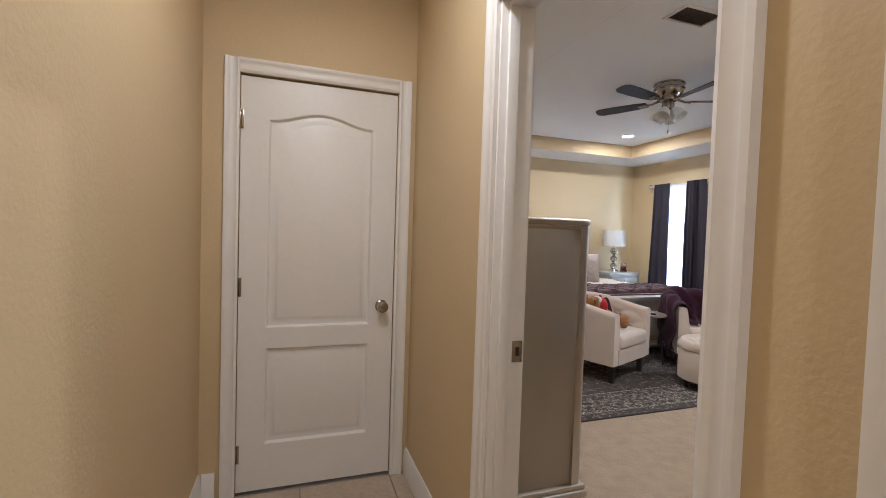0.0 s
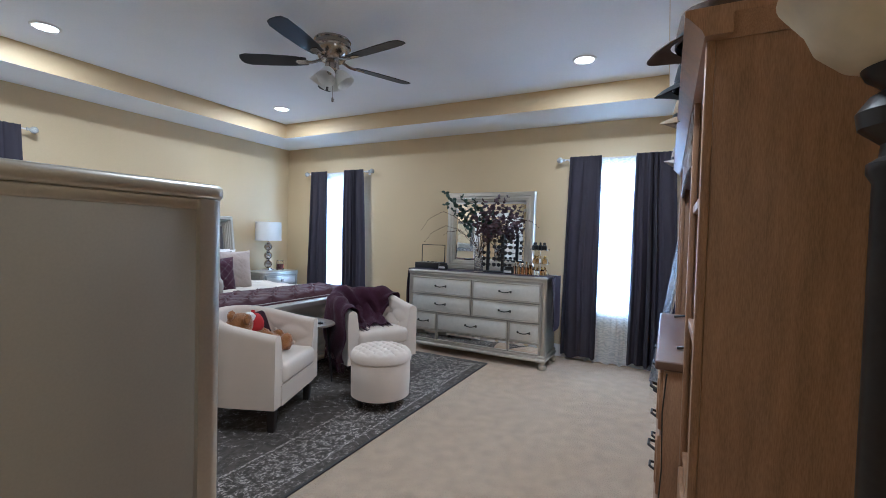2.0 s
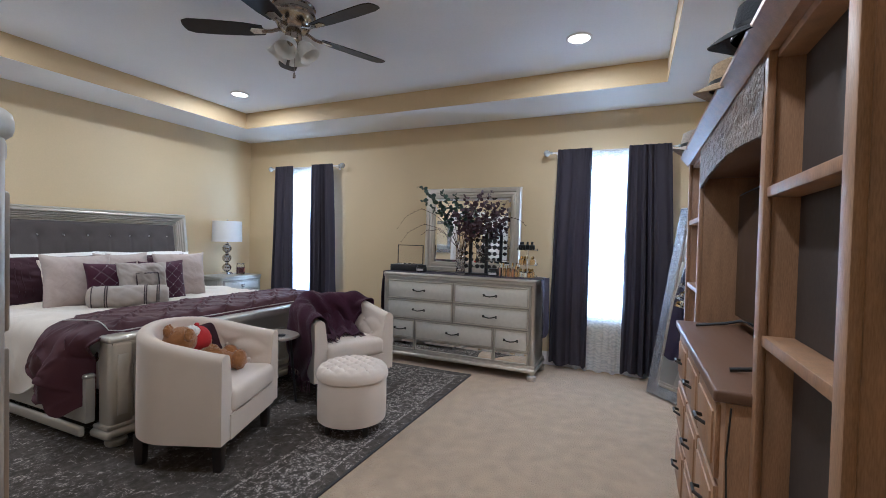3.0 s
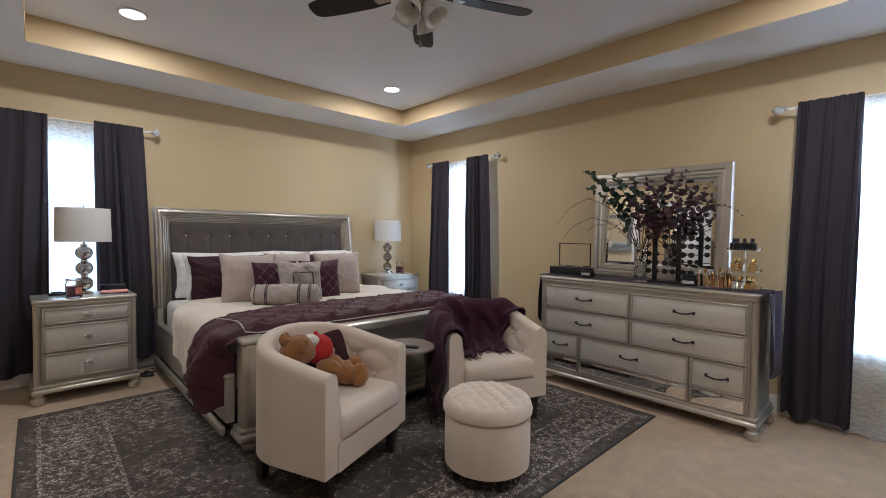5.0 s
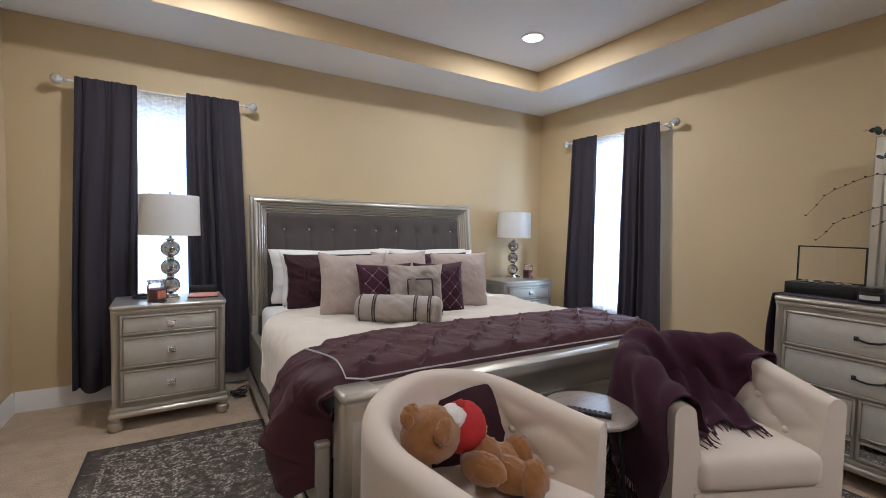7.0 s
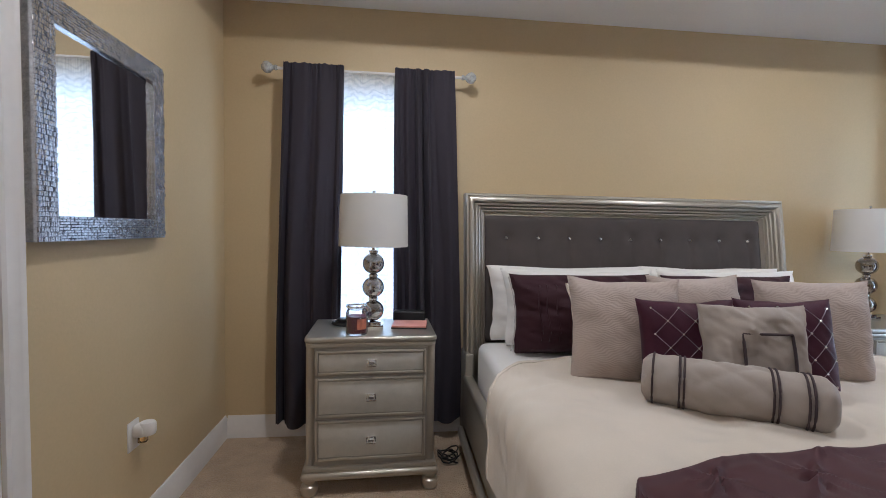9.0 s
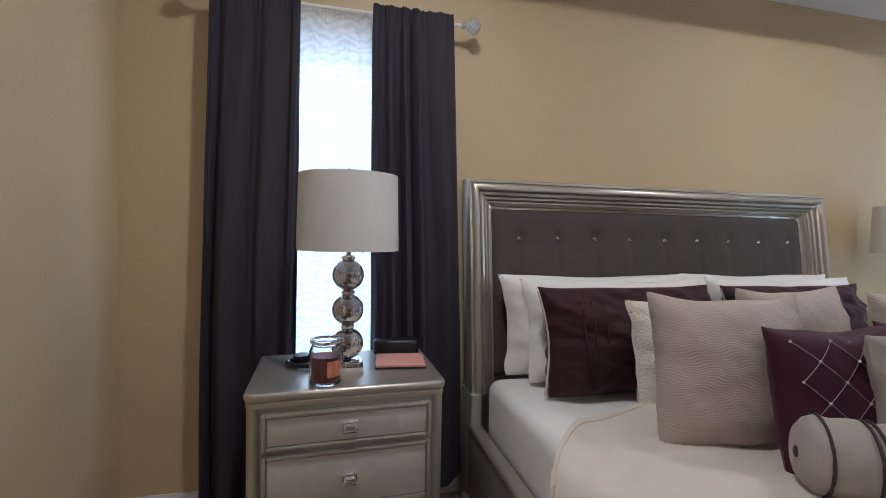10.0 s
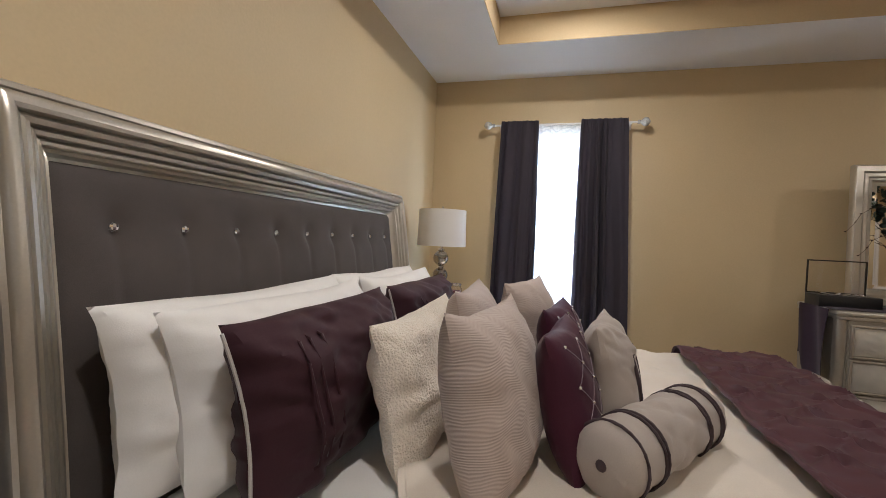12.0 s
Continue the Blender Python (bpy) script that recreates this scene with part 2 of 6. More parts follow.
def sheet(fn, nu, nv, thick=0.0):
    """A cloth or curved board: fn(u, v) gives a place for u, v in 0..1."""
    bm = bmesh.new()
    g = [[bm.verts.new(fn(i / nu, j / nv)) for j in range(nv + 1)] for i in range(nu + 1)]
    for i in range(nu):
        for j in range(nv):
            bm.faces.new((g[i][j], g[i + 1][j], g[i + 1][j + 1], g[i][j + 1]))
    if thick:
        bmesh.ops.recalc_face_normals(bm, faces=bm.faces[:])
        bmesh.ops.solidify(bm, geom=bm.faces[:], thickness=thick)
    return bm


def shift(bm, m):
    bmesh.ops.transform(bm, matrix=m, verts=bm.verts[:])
    return bm


def mesh_object(name, bm, material, smooth=True):
    me = bpy.data.meshes.new(name)
    bm.to_mesh(me)
    bm.free()
    me.materials.append(material)
    if smooth:
        me.polygons.foreach_set("use_smooth", [True] * len(me.polygons))
        me.set_sharp_from_angle(angle=radians(38))
    return new(name, me)


def part(name, bm, material, parent, label="", smooth=True):
    ob = mesh_object(name, bm, material, smooth)
    ob.parent = parent
    if label:
        tagged(ob, label)
    return ob


def thing(name, label, category, m=None, group=""):
    ob = new(name)
    ob.empty_display_size = 0.1
    if m is not None:
        ob.matrix_world = m
    return tagged(ob, label, category, group)


def structure(name, bm, material, label, category, smooth=True):
    return tagged(mesh_object(name, bm, material, smooth), label, category, kind="structure")


def wall_y(x0, x1, y, side, openings=(), z1=SOFFIT):
    """A wall along x whose visible face is at y; it is THICK deep towards side. openings: (x0, x1, z0, z1)."""
    ya, yb = sorted((y, y + side * THICK))
    rows, at = [], x0
    for a, b, c, d in openings:
        rows.append((at, a, ya, yb, 0, z1))
        if c > 0:
            rows.append((a, b, ya, yb, 0, c))
        rows.append((a, b, ya, yb, d, z1))
        at = b
    rows.append((at, x1, ya, yb, 0, z1))
    return boxes(*rows)


def wall_x(y0, y1, x, side, openings=(), z1=SOFFIT, thick=THICK):
    xa, xb = sorted((x, x + side * thick))
    rows, at = [], y0
    for a, b, c, d in openings:
        rows.append((xa, xb, at, a, 0, z1))
        if c > 0:
            rows.append((xa, xb, a, b, 0, c))
        rows.append((xa, xb, a, b, d, z1))
        at = b
    rows.append((xa, xb, at, y1, 0, z1))
    return boxes(*rows)


# ---- structure ----
structure("wall_north", wall_y(JOG_X - THICK, EAST + THICK, NORTH, 1, [(*WIN_W, WIN_Z0, WIN_Z1)]), M_WALL, "tan painted bedroom wall behind the bed", "wall", False)
structure("wall_east", wall_x(SOUTH - THICK, NORTH, EAST, 1, [(*WIN_SE, WIN_Z0, WIN_Z1), (*WIN_NE, WIN_Z0, WIN_Z1)]), M_WALL, "tan painted wall with two windows", "wall", False)
structure("wall_south", wall_y(WEST, EAST, SOUTH, -1), M_WALL, "tan painted wall behind the media unit", "wall", False)
structure("wall_entry", wall_x(1.165, HALL_N, HALL_E, 1, [(DOOR_Y0, DOOR_Y1, 0, DOOR_TOP)], thick=WEST - HALL_E), M_WALL, "tan painted wall with the bedroom doorway", "wall", False)
structure("wall_hall_east", wall_x(HALL_S, 1.165, HALL_E, 1, [(0.275, 1.035, 0, DOOR_TOP)], thick=WEST - HALL_E), M_WALL, "tan painted hall wall", "wall", False)
structure("wall_chest", boxes((HALL_E, WEST, HALL_N, JOG_Y, 0, SOFFIT), (HALL_E, JOG_X, JOG_Y, JOG_Y + THICK, 0, SOFFIT)), M_WALL, "tan painted wall behind the chest", "wall", False)
BATH0, BATH1 = 4.92, 5.59
structure("wall_west", wall_x(JOG_Y + THICK, NORTH, JOG_X, -1, [(BATH0, BATH1, 0, DOOR_TOP)]), M_WALL, "tan painted wall with a hanging mirror", "wall", False)
structure("wall_hall_north", wall_y(HALL_W - THICK, HALL_E, HALL_N, 1, [(0.217, 0.977, 0, 2.035)]), M_WALL, "tan painted hall end wall with a closet door", "wall", False)
structure("wall_hall_west", wall_x(HALL_S, HALL_N, HALL_W, -1), M_WALL, "tan painted hall wall", "wall", False)
structure("wall_hall_south", wall_y(HALL_W - THICK, HALL_E + THICK, HALL_S, -1), M_WALL, "tan painted hall end wall", "wall", False)

structure("floor", boxes((HALL_E + 0.07, EAST + THICK, SOUTH - THICK, NORTH + THICK, -0.12, 0)), M_CARPET, "beige cut-pile carpet", "carpet", False)
hall_floor = structure("floor_hall", boxes((HALL_W - THICK, HALL_E + 0.07, HALL_S - THICK, HALL_N + THICK, -0.12, -0.008)), M_GROUT, "beige tiled hall floor with grout joints", "floor", False)
structure("ceiling", boxes((HALL_E, TX0, SOUTH - THICK, NORTH + THICK, SOFFIT, SOFFIT + 0.06), (TX1, EAST + THICK, SOUTH - THICK, NORTH + THICK, SOFFIT, SOFFIT + 0.06),
          (TX0, TX1, SOUTH - THICK, TY0, SOFFIT, SOFFIT + 0.06), (TX0, TX1, TY1, NORTH + THICK, SOFFIT, SOFFIT + 0.06),
          (TX0 - 0.1, TX1 + 0.1, TY0 - 0.1, TY1 + 0.1, TRAY, TRAY + 0.08)), M_CEIL, "white painted tray ceiling", "ceiling", False)
structure("ceiling_tray_sides", boxes((TX0 - 0.05, TX0 + 0.004, TY0 - 0.05, TY1 + 0.05, SOFFIT + 0.002, TRAY), (TX1 - 0.004, TX1 + 0.05, TY0 - 0.05, TY1 + 0.05, SOFFIT + 0.002, TRAY),
          (TX0 + 0.004, TX1 - 0.004, TY0 - 0.05, TY0 + 0.004, SOFFIT + 0.002, TRAY), (TX0 + 0.004, TX1 - 0.004, TY1 - 0.004, TY1 + 0.05, SOFFIT + 0.002, TRAY)), M_RISER, "gold painted sides of the tray ceiling", "ceiling", False)
structure("ceiling_hall", boxes((HALL_W - THICK, HALL_E, HALL_S - THICK, HALL_N + THICK, SOFFIT, SOFFIT + 0.06)), M_CEIL, "white painted hall ceiling", "ceiling", False)


def skirting(name, runs):
    """Moulded baseboards: runs of (x0, y0, x1, y1, nx, ny), the normal pointing into the room."""
    bm = bmesh.new()
    prof = [(0, 0), (0.016, 0), (0.016, 0.095), (0.011, 0.105), (0.011, 0.12), (0.004, 0.135), (0, 0.135)]
    for x0, y0, x1, y1, nx, ny in runs:
        if nx:
            merge(bm, prism([(x0 + nx * p, z) for p, z in prof], "y", y0, y1))
        else:
            merge(bm, prism([(y0 + ny * p, z) for p, z in prof], "x", x0, x1))
    return structure(name, bm, M_TRIM, "white moulded baseboard", "baseboard")


skirting("baseboard", [(JOG_X + 0.016, NORTH, EAST - 0.016, NORTH, 0, -1), (EAST, SOUTH, EAST, NORTH, -1, 0), (WEST + 0.016, SOUTH, EAST - 0.016, SOUTH, 0, 1),
                       (JOG_X, BATH1 + 0.066, JOG_X, NORTH, 1, 0), (WEST, DOOR_Y1 + 0.066, WEST, JOG_Y, 1, 0), (WEST, SOUTH + 0.016, WEST, DOOR_Y0 - 0.066, 1, 0), (JOG_X, JOG_Y + 0.16, JOG_X, BATH0 - 0.066, 1, 0)])
skirting("baseboard_hall", [(HALL_E, DOOR_Y1 + 0.066, HALL_E, HALL_N, -1, 0), (HALL_W, HALL_S, HALL_W, HALL_N, 1, 0), (HALL_W + 0.016, HALL_N, 0.13, HALL_N, 0, -1), (1.063, HALL_N, HALL_E - 0.003, HALL_N, 0, -1)])

CASE = [(0, 0), (0.012, 0), (0.017, 0.010), (0.012, 0.018), (0.013, 0.040), (0.018, 0.047), (0.021, 0.052), (0.021, 0.064), (0, 0.064)]   # depth, distance from the opening


def casing_x(name, x, nx, y0, y1, top):
    """Moulded casing round an opening in a wall along y."""
    bm = bmesh.new()
    merge(bm, prism([(x + nx * d, y0 - w) for d, w in CASE], "z", 0, top + 0.064))
    merge(bm, prism([(x + nx * d, y1 + w) for d, w in CASE], "z", 0, top + 0.064))
    merge(bm, prism([(x + nx * d, top + w) for d, w in CASE], "y", y0, y1))
    return structure(name, bm, M_TRIM, "white moulded door casing", "trim")


def casing_y(name, y, ny, x0, x1, top):
    bm = bmesh.new()
    merge(bm, prism([(x0 - w, y + ny * d) for d, w in CASE], "z", 0, top + 0.064))
    merge(bm, prism([(x1 + w, y + ny * d) for d, w in CASE], "z", 0, top + 0.064))
    merge(bm, prism([(y + ny * d, top + w) for d, w in CASE], "x", x0, x1))
    return structure(name, bm, M_TRIM, "white moulded door casing", "trim")


def jamb_x(name, xa, xb, y0, y1, top, stop):
    """Lining of a doorway in a wall along y, with its door stop."""
    t = 0.012
    rows = [(xa, xb, y0, y0 + t, 0, top - t), (xa, xb, y1 - t, y1, 0, top - t), (xa, xb, y0, y1, top - t, top),
            (stop, stop + 0.035, y0 + t, y0 + 2 * t, 0, top - 2 * t), (stop, stop + 0.035, y1 - 2 * t, y1 - t, 0, top - 2 * t), (stop, stop + 0.035, y0 + t, y1 - t, top - 2 * t, top - t)]
    return structure(name, boxes(*rows, bevel=0.002), M_TRIM, "white painted door jamb with stop", "trim")


casing_x("trim_entry_hall", HALL_E, -1, DOOR_Y0, DOOR_Y1, DOOR_TOP)
casing_x("trim_entry_bedroom", WEST, 1, DOOR_Y0, DOOR_Y1, DOOR_TOP)
jamb_x("trim_entry_jamb", HALL_E, WEST, DOOR_Y0, DOOR_Y1, DOOR_TOP, 1.095)
casing_x("trim_hall_side", HALL_E, -1, 0.275, 1.035, DOOR_TOP)
casing_x("trim_bath", JOG_X, 1, BATH0, BATH1, DOOR_TOP)
jamb_x("trim_bath_jamb", JOG_X - THICK, JOG_X, BATH0, BATH1, DOOR_TOP, JOG_X - 0.09)
casing_y("trim_closet", HALL_N, -1, 0.217, 0.977, 2.035)
structure("trim_threshold", box(HALL_E + 0.04, HALL_E + 0.085, DOOR_Y0 + 0.012, DOOR_Y1 - 0.012, -0.006, 0.006, 0.003), M_NICKEL, "metal strip between tile and carpet", "trim")


def panel_door(name, width, height, thick, label, hinge_side=-1, arch=0.05):
    """A moulded two-panel door; local x along its width from the hinge, face towards -y, arched upper panel."""
    door = tagged(new(name), label, "door", kind="structure")
    part("slab", box(0.003, width - 0.003, 0.0165, thick, 0.012, height - 0.004, 0.001), M_TRIM, door)
    xl, xr = 0.125, width - 0.125
    za, zb, zc, zd = 0.235, 0.72, 0.815, 1.835
    crest = [(xr + (xl - xr) * i / 16, zd + arch * (0.5 - 0.5 * math.cos(2 * math.pi * i / 16))) for i in range(17)]
    face = boxes((0.003, xl, 0.0, 0.017, 0.012, height - 0.004), (xr, width - 0.003, 0.0, 0.017, 0.012, height - 0.004), (xl, xr, 0.0, 0.017, 0.012, za), (xl, xr, 0.0, 0.017, zb, zc))
    merge(face, prism([(xr, height - 0.004)] + crest + [(xl, height - 0.004)], "y", 0.0, 0.017))
    part("stiles_and_rails", face, M_TRIM, door, smooth=False)

    def ring(outline, name):
        # raised moulding that follows the panel's outline, and the raised field within it
        n = len(outline)
        cx, half = (max(p[0] for p in outline) + min(p[0] for p in outline)) / 2, (max(p[0] for p in outline) - min(p[0] for p in outline)) / 2
        cz = (max(p[1] for p in outline) + min(p[1] for p in outline)) / 2

        def inset(k):
            return [(cx + (p[0] - cx) * (1 - k / half), p[1] + (k if p[1] < cz else -k)) for p in outline]
        bm = bmesh.new()
        levels = [(0, 0.0), (0.004, 0.001), (0.009, 0.009), (0.013, 0.0155), (0.026, 0.0155), (0.050, 0.004), (0.054, 0.003)]
        loops = [[bm.verts.new((x, y, z)) for x, z in inset(k)] for k, y in levels]
        for a, b in zip(loops, loops[1:]):
            for i in range(n):
                bm.faces.new((a[i], a[(i + 1) % n], b[(i + 1) % n], b[i]))
        bm.faces.new(loops[-1])
        bmesh.ops.recalc_face_normals(bm, faces=bm.faces[:])
        part(name, bm, M_TRIM, door)

    ring([(xl, za), (xr, za), (xr, zb), (xl, zb)], "door_panel")
    ring([(xl, zc), (xr, zc)] + crest, "door_panel")
    kn = part("door_knob", shift(lathe([(0, 0), (0.032, 0), (0.033, 0.006), (0.014, 0.012), (0.011, 0.03), (0.024, 0.038), (0.03, 0.05), (0.027, 0.062), (0.012, 0.068), (0, 0.068)]), pose(width - 0.065, 0, 0.915, 90)), M_NICKEL, door, "satin nickel knob")
    for z in (0.2, 1.02, 1.82):
        part("hinge", boxes((-0.004, 0.004, -0.012, 0.0, z - 0.045, z + 0.045), (0.004, 0.016, -0.002, 0.0, z - 0.045, z + 0.045), bevel=0.001), M_NICKEL, door, "satin nickel hinge")
    return door


closet = panel_door("door_closet", 0.76, 2.03, 0.035, "white moulded two-panel closet door, closed")
closet.matrix_world = pose(0.217, HALL_N + 0.012, 0)
side_door = panel_door("door_hall_side", 0.76, 2.03, 0.035, "white moulded two-panel hall door, closed")
side_door.matrix_world = pose(HALL_E + 0.012, 1.035, 0, 0, 0, -90)
bath_door = panel_door("door_bath", 0.655, 2.03, 0.035, "white moulded bathroom door, swung open against the wall")
bath_door.matrix_world = pose(JOG_X + 0.028, BATH0 - 0.02, 0, 0, 0, -86)
bath_floor = structure("floor_bath", boxes((0.2, JOG_X - THICK, JOG_Y + 0.2, 6.6, -0.12, -0.001)), M_TILE, "beige bathroom floor", "floor", False)
structure("wall_bath_west", boxes((0.1, 0.2, JOG_Y + 0.2, 6.6, 0, SOFFIT)), M_WALL, "tan painted bathroom wall", "wall", False)
structure("wall_bath_south", boxes((0.1, JOG_X - THICK, JOG_Y + 0.145, JOG_Y + 0.2, 0, SOFFIT)), M_WALL, "tan painted bathroom wall", "wall", False)
structure("wall_bath_north", boxes((0.1, JOG_X - THICK, 6.6, 6.7, 0, SOFFIT)), M_WALL, "tan painted bathroom wall", "wall", False)
structure("ceiling_bath", boxes((0.1, HALL_E, JOG_Y + 0.145, 6.7, SOFFIT, SOFFIT + 0.06)), M_CEIL, "white painted bathroom ceiling", "ceiling", False)
strike = tagged(mesh_object("strike_plate", boxes((1.147, 1.184, DOOR_Y1 - 0.0145, DOOR_Y1 - 0.012, 0.895, 0.965), bevel=0.0008), M_NICKEL), "satin nickel strike plate on the door jamb", "strike plate", kind="structure")
part("latch_hole", boxes((1.159, 1.172, DOOR_Y1 - 0.0155, DOOR_Y1 - 0.0144, 0.915, 0.945)), M_BLACK, strike)

# ---- windows ----


def window(name, a0, a1, along, face):
    """A white single-hung window in its opening. along: the axis of its width; face: the wall's inner face."""
    win = tagged(new(name), "white-framed sash window glowing with daylight", "window", kind="structure")

    def P(a, b, d0, d1, z0, z1):
        return (a, b, face + d0, face + d1, z0, z1) if along == "x" else (face + d0, face + d1, a, b, z0, z1)
    f = 0.045
    part("window_frame", boxes(P(a0, a0 + f, 0.07, 0.13, WIN_Z0, WIN_Z1), P(a1 - f, a1, 0.07, 0.13, WIN_Z0, WIN_Z1), P(a0 + f, a1 - f, 0.07, 0.13, WIN_Z0, WIN_Z0 + f), P(a0 + f, a1 - f, 0.07, 0.13, WIN_Z1 - f, WIN_Z1),
                               P(a0 + f, a1 - f, 0.08, 0.12, 1.29, 1.33), bevel=0.003), M_TRIM, win)
    part("window_sill", boxes(P(a0 - 0.03, a1 + 0.03, -0.025, 0.07, WIN_Z0 - 0.02, WIN_Z0), bevel=0.004), M_TRIM, win)
    for z0, z1 in ((WIN_Z0 + f, 1.29), (1.33, WIN_Z1 - f)):
        pane = part("pane", boxes(P(a0 + f, a1 - f, 0.098, 0.102, z0, z1)), M_GLASS, win)
        pane.visible_shadow = False
    return win


window("window_north", *WIN_W, "x", NORTH)
window("window_east_far", *WIN_NE, "y", EAST)
window("window_east_near", *WIN_SE, "y", EAST)

M_SHEER = bpy.data.materials.new("white_sheer_voile")
M_SHEER.use_nodes = True
N, L, b = nodes_of(M_SHEER)
out = M_SHEER.node_tree.nodes["Material Output"]
tr, tl, df, mx, mx2 = N("ShaderNodeBsdfTransparent"), N("ShaderNodeBsdfTranslucent"), N("ShaderNodeBsdfDiffuse"), N("ShaderNodeMixShader"), N("ShaderNodeMixShader")
tl.inputs[0].default_value = df.inputs[0].default_value = (0.92, 0.92, 0.92, 1)
mx.inputs[0].default_value = 0.4
L(tl.outputs[0], mx.inputs[1]), L(df.outputs[0], mx.inputs[2])
weave = N("ShaderNodeTexNoise")
weave.inputs["Scale"].default_value, weave.inputs["Detail"].default_value = 1.0, 4
co, mp = N("ShaderNodeTexCoord"), N("ShaderNodeMapping")
mp.inputs["Scale"].default_value = (22, 22, 55)
L(co.outputs["Object"], mp.inputs[0])
L(mp.outputs[0], weave.inputs["Vector"])
wr = N("ShaderNodeMapRange")
wr.inputs["From Min"].default_value, wr.inputs["From Max"].default_value = 0.3, 0.7
wr.inputs["To Min"].default_value, wr.inputs["To Max"].default_value = 0.86, 1.0
L(weave.outputs["Fac"], wr.inputs["Value"])
L(wr.outputs[0], mx2.inputs[0])
squig = N("ShaderNodeTexWave")
squig.wave_type, squig.bands_direction = "BANDS", "Z"
squig.inputs["Scale"].default_value, squig.inputs["Distortion"].default_value, squig.inputs["Detail"].default_value, squig.inputs["Detail Scale"].default_value = 9, 14, 2, 1.2
L(co.outputs["Object"], squig.inputs["Vector"])
cr = N("ShaderNodeMix")
cr.data_type = "RGBA"
cr.inputs["A"].default_value, cr.inputs["B"].default_value = (0.60, 0.64, 0.70, 1), (0.92, 0.93, 0.94, 1)
pw = N("ShaderNodeMath")
pw.operation = "POWER"
pw.inputs[1].default_value = 0.5
L(squig.outputs["Fac"], pw.inputs[0])
L(pw.outputs[0], cr.inputs["Factor"])
L(cr.outputs["Result"], tl.inputs[0])
L(tr.outputs[0], mx2.inputs[1]), L(mx.outputs[0], mx2.inputs[2]), L(mx2.outputs[0], out.inputs[0])


def curtain_sheet(w_top, w_bot, lean, z0, z1, folds, amp, seed, thick):
    """A hanging panel, local x along the rod; it grows from w_top to w_bot and leans sideways on its way down."""
    rnd = random.Random(seed)
    ph = [rnd.uniform(0, 6.28) for _ in range(4)]

    def fn(u, v):
        z = z1 + (z0 - z1) * v
        w = w_top + (w_bot - w_top) * v ** 0.8
        x = lean * v + w * (u - 0.5)
        k = 2 * math.pi * folds * (u + 0.11 * math.sin(5 * u + ph[2]) + 0.035 * math.sin(13 * u + ph[1]) + 0.02 * math.sin(6 * v + ph[3]))
        y = amp * (0.45 + 0.75 * v) * (0.8 + 0.35 * math.sin(4.5 * u + ph[0])) * (math.copysign(abs(math.sin(k + ph[0])) ** 0.75, math.sin(k + ph[0])) + 0.28 * math.sin(2.3 * k + ph[1] + 1.5 * v) + 0.35 * math.sin(0.7 * k + ph[2] - 2 * v))
        y += 0.008 * math.sin(9 * v + ph[3] + 4 * u) * v
        if v < 0.03:
            y = y * 0.6 + 0.003 * math.sin(5 * k)
        return (x, y, z + 0.012 * v * math.sin(k * 0.5 + ph[1]) + (0.002 * math.sin(4 * k) if v < 0.02 else 0))
    return sheet(fn, 150, 44, thick)


def drapes(m, half, panels, sheer_w, z_rod, z_bot):
    """A rod with crystal finials, two drapes and a sheer; local x along the wall, -y into the room."""
    rod = thing("curtain_rod", "white curtain rod with clear crystal ball finials", "curtain rod", m, "curtain rods")
    part("rod", shift(lathe([(0.008, -half), (0.008, half)], 12), pose(0, -0.085, z_rod, 0, 90)), M_TRIM, rod)
    for s in (-1, 1):
        part("finial", shift(lathe([(0, -0.012), (0.014, -0.012), (0.016, 0.0), (0.01, 0.006), (0.014, 0.012), (0.03, 0.03), (0.034, 0.045), (0.03, 0.06), (0.014, 0.074), (0, 0.078)], 14), pose(s * half, -0.09, z_rod, 0, s * 90)), M_FINIAL, rod, "clear crystal ball")
        part("bracket", boxes((s * (half - 0.06) - 0.008, s * (half - 0.06) + 0.008, -0.1, 0.0, z_rod - 0.016, z_rod - 0.006), (s * (half - 0.06) - 0.015, s * (half - 0.06) + 0.015, -0.006, 0, z_rod - 0.04, z_rod + 0.02), bevel=0.002), M_TRIM, rod)
    for i, (x, w_top, w_bot, lean) in enumerate(panels):
        bm = curtain_sheet(w_top, w_bot, lean, z_bot, z_rod + 0.025, 4.3, 0.030, 11 + i + int(x * 10), 0.003)
        ob = tagged(mesh_object("curtain", bm, M_CURTAIN), "dark charcoal-plum drape hanging from a white rod", "curtain", "curtains")
        ob.matrix_world = m @ pose(x, -0.118, 0)
    bm = curtain_sheet(sheer_w, sheer_w, 0, z_bot - 0.04, z_rod + 0.004, 9, 0.008, 5, 0.0)
    ob = tagged(mesh_object("sheer_curtain", bm, M_SHEER), "white translucent sheer curtain lit from behind", "curtain", "sheer curtains")
    ob.matrix_world = m @ pose(0, -0.062, 0)


ROD_Z = 2.192
drapes(pose(2.465, NORTH, 0), 0.545, [(-0.325, 0.34, 0.36, -0.03), (0.312, 0.35, 0.42, 0.05)], 0.62, ROD_Z, 0.12)
drapes(pose(EAST, 5.985, 0, 0, 0, -90), 0.555, [(-0.338, 0.30, 0.36, -0.01), (0.305, 0.34, 0.44, 0.04)], 0.66, ROD_Z, 0.08)
drapes(pose(EAST, 2.20, 0, 0, 0, -90), 0.58, [(-0.345, 0.33, 0.36, -0.02), (0.335, 0.36, 0.46, 0.03)], 0.72, ROD_Z, 0.05)

